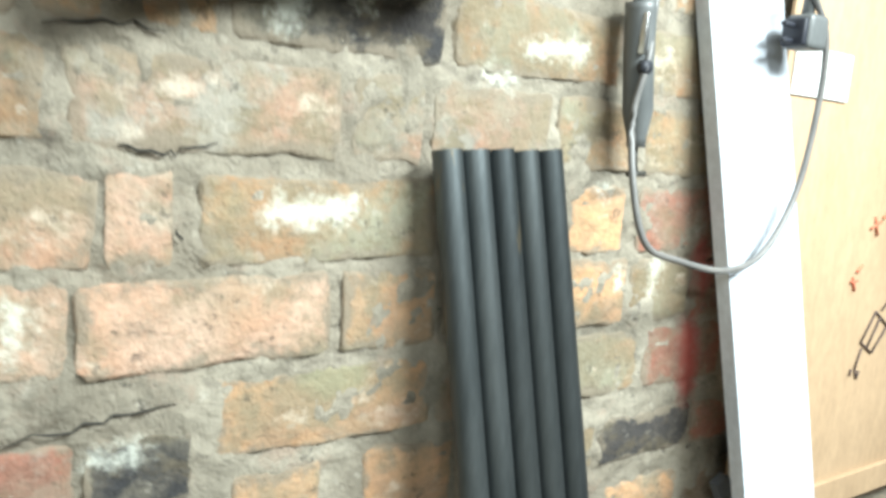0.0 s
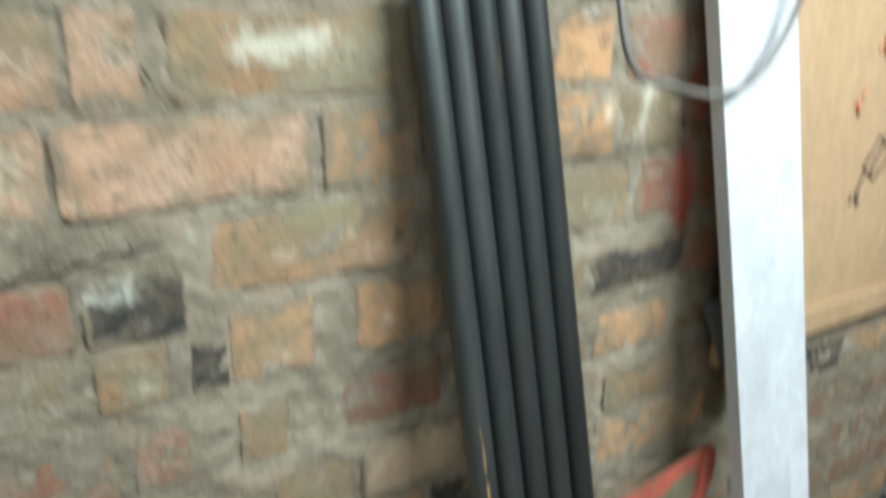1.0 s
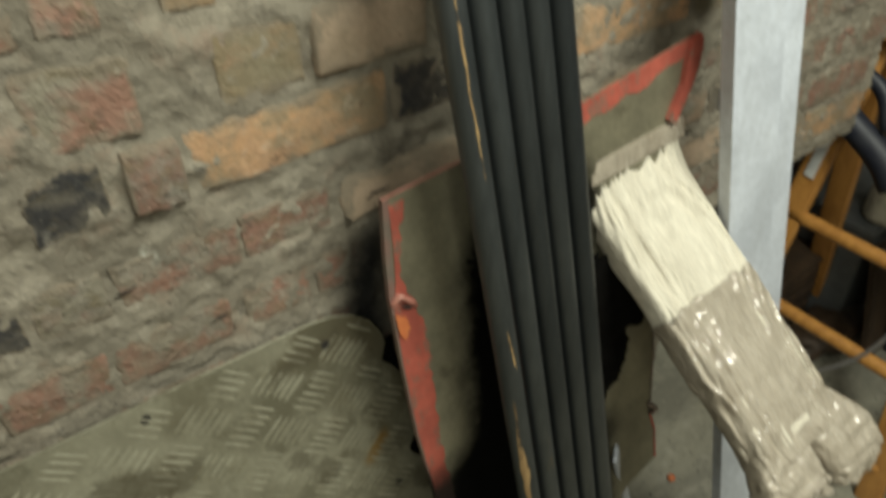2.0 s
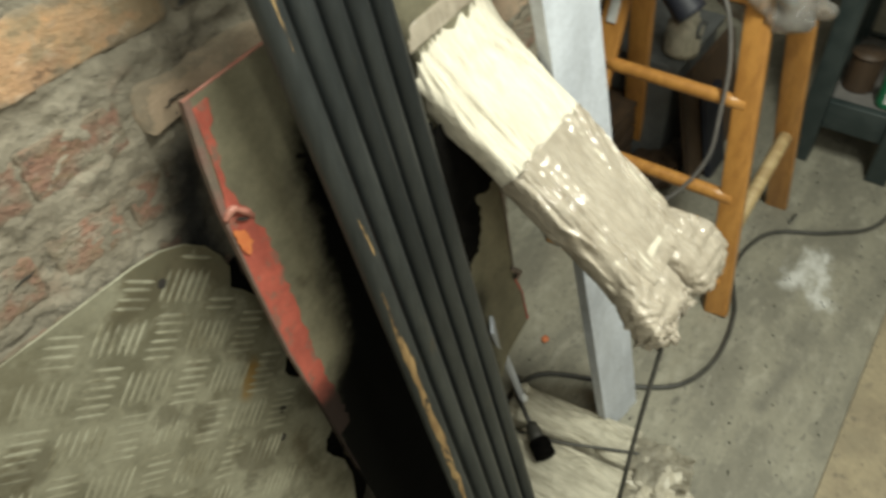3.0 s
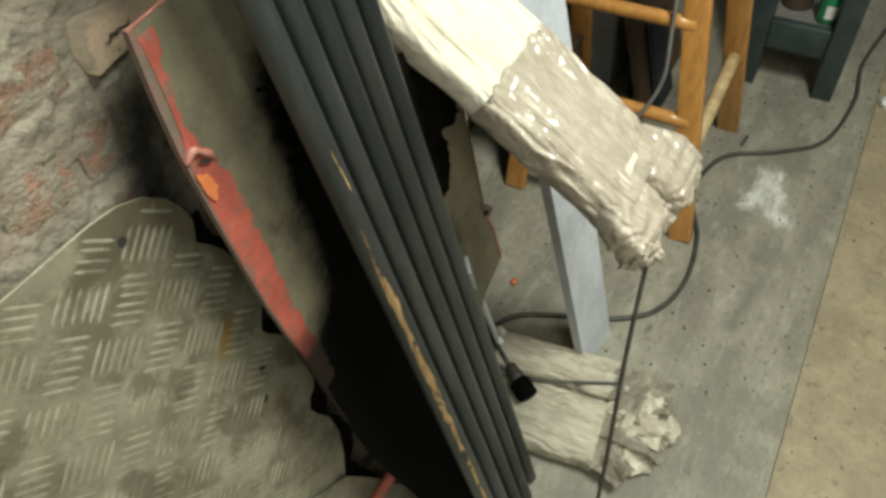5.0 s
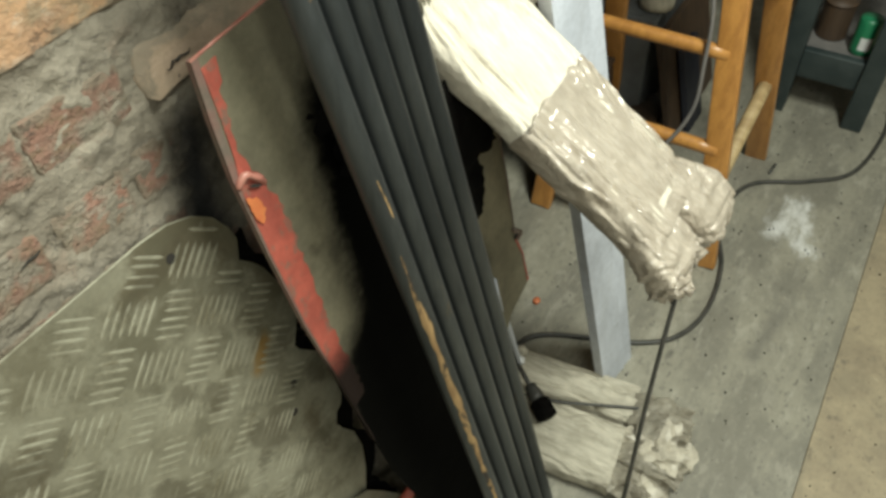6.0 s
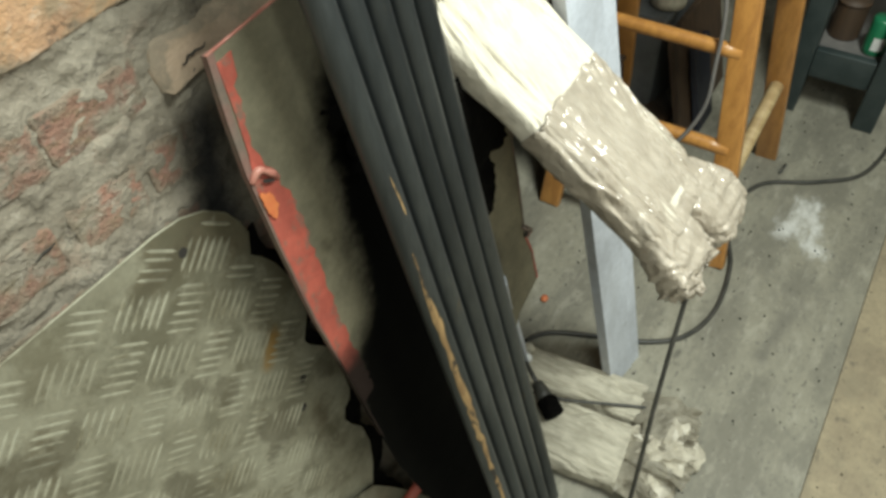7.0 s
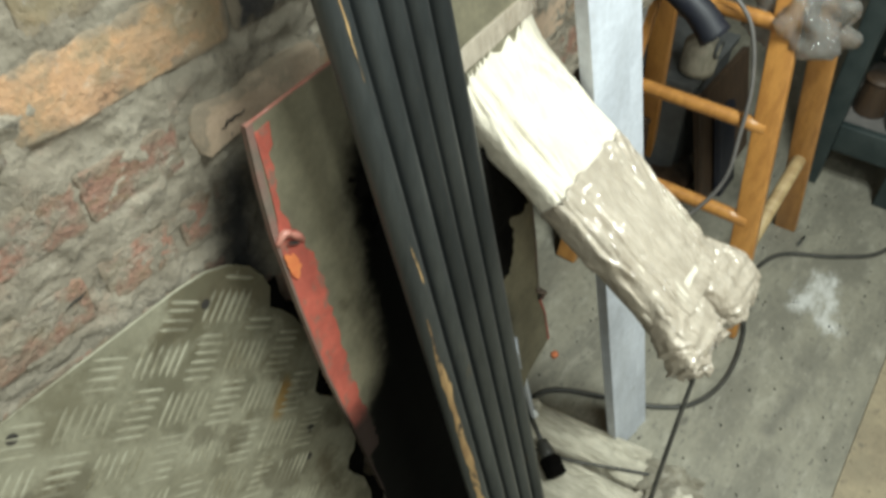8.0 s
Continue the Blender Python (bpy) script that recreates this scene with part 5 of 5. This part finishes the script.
# courses of the wall: bottom, top, then each brick's left, right and kind
COURSES = [
    (1.875, 1.940, [(-0.22, -0.035, "w"), (-0.025, 0.10, "g"), (0.112, 0.30, "s"), (0.315, 0.52, "g"), (0.535, 0.66, "g"), (0.67, 0.86, "w")]),
    (1.789, 1.856, [(-0.24, -0.018, "g"), (-0.002, 0.204, "w"), (0.216, 0.285, "w"), (0.296, 0.432, "w"), (0.445, 0.56, "g"), (0.57, 0.70, "g")]),
    (1.702, 1.768, [(-0.20, 0.014, "p"), (0.022, 0.070, "p"), (0.092, 0.305, "g"), (0.315, 0.46, "w"), (0.47, 0.55, "o"), (0.575, 0.70, "r"), (0.71, 0.9, "r")]),
    (1.619, 1.686, [(-0.21, -0.004, "p"), (0.002, 0.204, "p"), (0.218, 0.312, "o"), (0.325, 0.465, "g"), (0.475, 0.566, "o"), (0.574, 0.675, "g"), (0.685, 0.86, "r")]),
    (1.537, 1.601, [(0.108, 0.312, "o"), (0.325, 0.475, "w"), (0.487, 0.60, "g"), (0.612, 0.752, "r"), (0.765, 0.9, "s")]),
    (1.510, 1.563, [(-0.21, 0.002, "r"), (0.010, 0.089, "s")]),
    (1.449, 1.513, [(0.122, 0.202, "o"), (0.247, 0.345, "o")]),
    (1.448, 1.498, [(-0.14, -0.01, "w"), (0.012, 0.068, "g"), (0.088, 0.120, "s"), (0.355, 0.47, "w"), (0.49, 0.542, "g"), (0.554, 0.708, "s"), (0.717, 0.80, "r")]),
    (1.362, 1.414, [(-0.16, 0.02, "r"), (0.034, 0.080, "m"), (0.127, 0.171, "o"), (0.226, 0.345, "r"), (0.36, 0.43, "w"), (0.44, 0.555, "g"), (0.57, 0.70, "o"), (0.71, 0.9, "w")]),
    (1.272, 1.334, [(-0.22, -0.01, "m"), (0.005, 0.090, "m"), (0.158, 0.240, "g"), (0.251, 0.375, "t"), (0.39, 0.58, "w"), (0.602, 0.736, "g"), (0.75, 0.92, "w"), (0.935, 1.13, "r")]),
    (1.196, 1.254, [(-0.20, -0.105, "m"), (-0.098, -0.062, "s"), (-0.020, 0.046, "s"), (0.062, 0.112, "m"), (0.122, 0.326, "o"), (0.337, 0.47, "s"), (0.48, 0.585, "g"), (0.598, 0.806, "o"), (0.82, 0.95, "g"), (0.96, 1.16, "s")]),
    (1.104, 1.149, [(-0.20, -0.10, "q"), (-0.093, -0.054, "s"), (-0.045, 0.018, "m"), (0.028, 0.146, "q"), (0.152, 0.25, "m"), (0.264, 0.42, "t"), (0.43, 0.60, "g"), (0.61, 0.80, "w"), (0.82, 1.0, "m"), (1.02, 1.2, "q")]),
    (1.015, 1.060, [(-0.21, -0.106, "m"), (-0.100, -0.003, "q"), (0.004, 0.124, "q"), (0.140, 0.214, "q"), (0.226, 0.33, "m"), (0.34, 0.52, "s"), (0.53, 0.7, "w"), (0.71, 0.9, "w")]),
    (0.924, 0.980, [(-0.18, 0.02, "q"), (0.03, 0.15, "m"), (0.16, 0.26, "q"), (0.6, 0.80, "w"), (0.832, 0.975, "t")]),
]
NO_FILL = (1.510, 1.449)
PROUD = {(1.272, 0.251): 0.010, (1.104, 0.264): 0.013, (1.196, 0.062): 0.011, (1.196, 0.122): 0.0045, (1.619, 0.002): 0.008}
rng = random.Random(12)
for z in (0.325, 0.41, 0.495, 0.58, 0.665, 0.75, 0.835, 1.958, 2.04, 2.122):
    COURSES.append((z + 0.007, z + 0.068, [(0.03 + rng.uniform(0, 0.1), 0.24, "m")]))
for bot, top, known in COURSES:
    row = list(known)
    left, right = row[0][0] - 0.012, row[-1][1] + 0.012
    kinds = "wwwgorsp" if bot > 1.3 else "mmmqoqsw"
    while bot not in NO_FILL and right < X1 - 0.06:
        w = min(rng.choice((0.205, 0.21, 0.10, 0.2)), X1 - 0.004 - right)
        row.append((right, right + w, rng.choice(kinds)))
        right += w + rng.uniform(0.011, 0.018)
    while bot not in NO_FILL and left > X0 + 0.25:
        w = rng.choice((0.205, 0.21, 0.10))
        row.append((max(left - w, X0), left, rng.choice(kinds)))
        left -= w + rng.uniform(0.011, 0.018)
    if bot == 1.537:
        row = [b for b in row if b[0] > 0.1]
    for a, b, k in row:
        if b - a < 0.015 or (bot < GAP_Z + 0.01 and b > GAP_X - 0.005):
            continue
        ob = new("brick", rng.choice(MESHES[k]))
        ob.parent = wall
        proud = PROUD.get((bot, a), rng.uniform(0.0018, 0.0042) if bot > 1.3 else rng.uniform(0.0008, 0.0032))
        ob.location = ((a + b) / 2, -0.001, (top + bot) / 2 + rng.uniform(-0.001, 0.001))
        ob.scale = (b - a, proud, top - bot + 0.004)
        ob.rotation_euler = (0, radians(rng.uniform(-1.2, 1.2)), 0)
for pts in (((-0.05, 1.575), (0.0, 1.580), (0.04, 1.585), (0.085, 1.588)), ((-0.16, 1.553), (-0.12, 1.558), (-0.06, 1.556)), ((-0.02, 1.865), (0.03, 1.873), (0.07, 1.871)), ((0.07, 1.79), (0.11, 1.795)), ((0.03, 1.79), (0.06, 1.783), (0.08, 1.786)), ((0.07, 1.73), (0.078, 1.715)), ((0.285, 1.127), (0.305, 1.130), (0.318, 1.133)), ((0.02, 1.12), (0.05, 1.125)), ((0.1, 1.045), (0.125, 1.05))):
    rk = random.Random(int(pts[0][0] * 1000))
    p3 = [Vector((x + rk.uniform(-0.002, 0.002), -0.0155 if pts[0] == (0.285, 1.127) else -0.0055, z + rk.uniform(-0.003, 0.003))) for x, z in [Vector(a).lerp(Vector(b), q / 4) for a, b in zip(pts, pts[1:]) for q in range(4)]]
    part("crack", sweep(p3, lambda t: 0.0004 + 0.0011 * math.sin(3.14 * t) * (0.5 + 0.5 * abs(math.sin(17 * t))), 6), M_CAVITY, wall, "dark open crack", False)
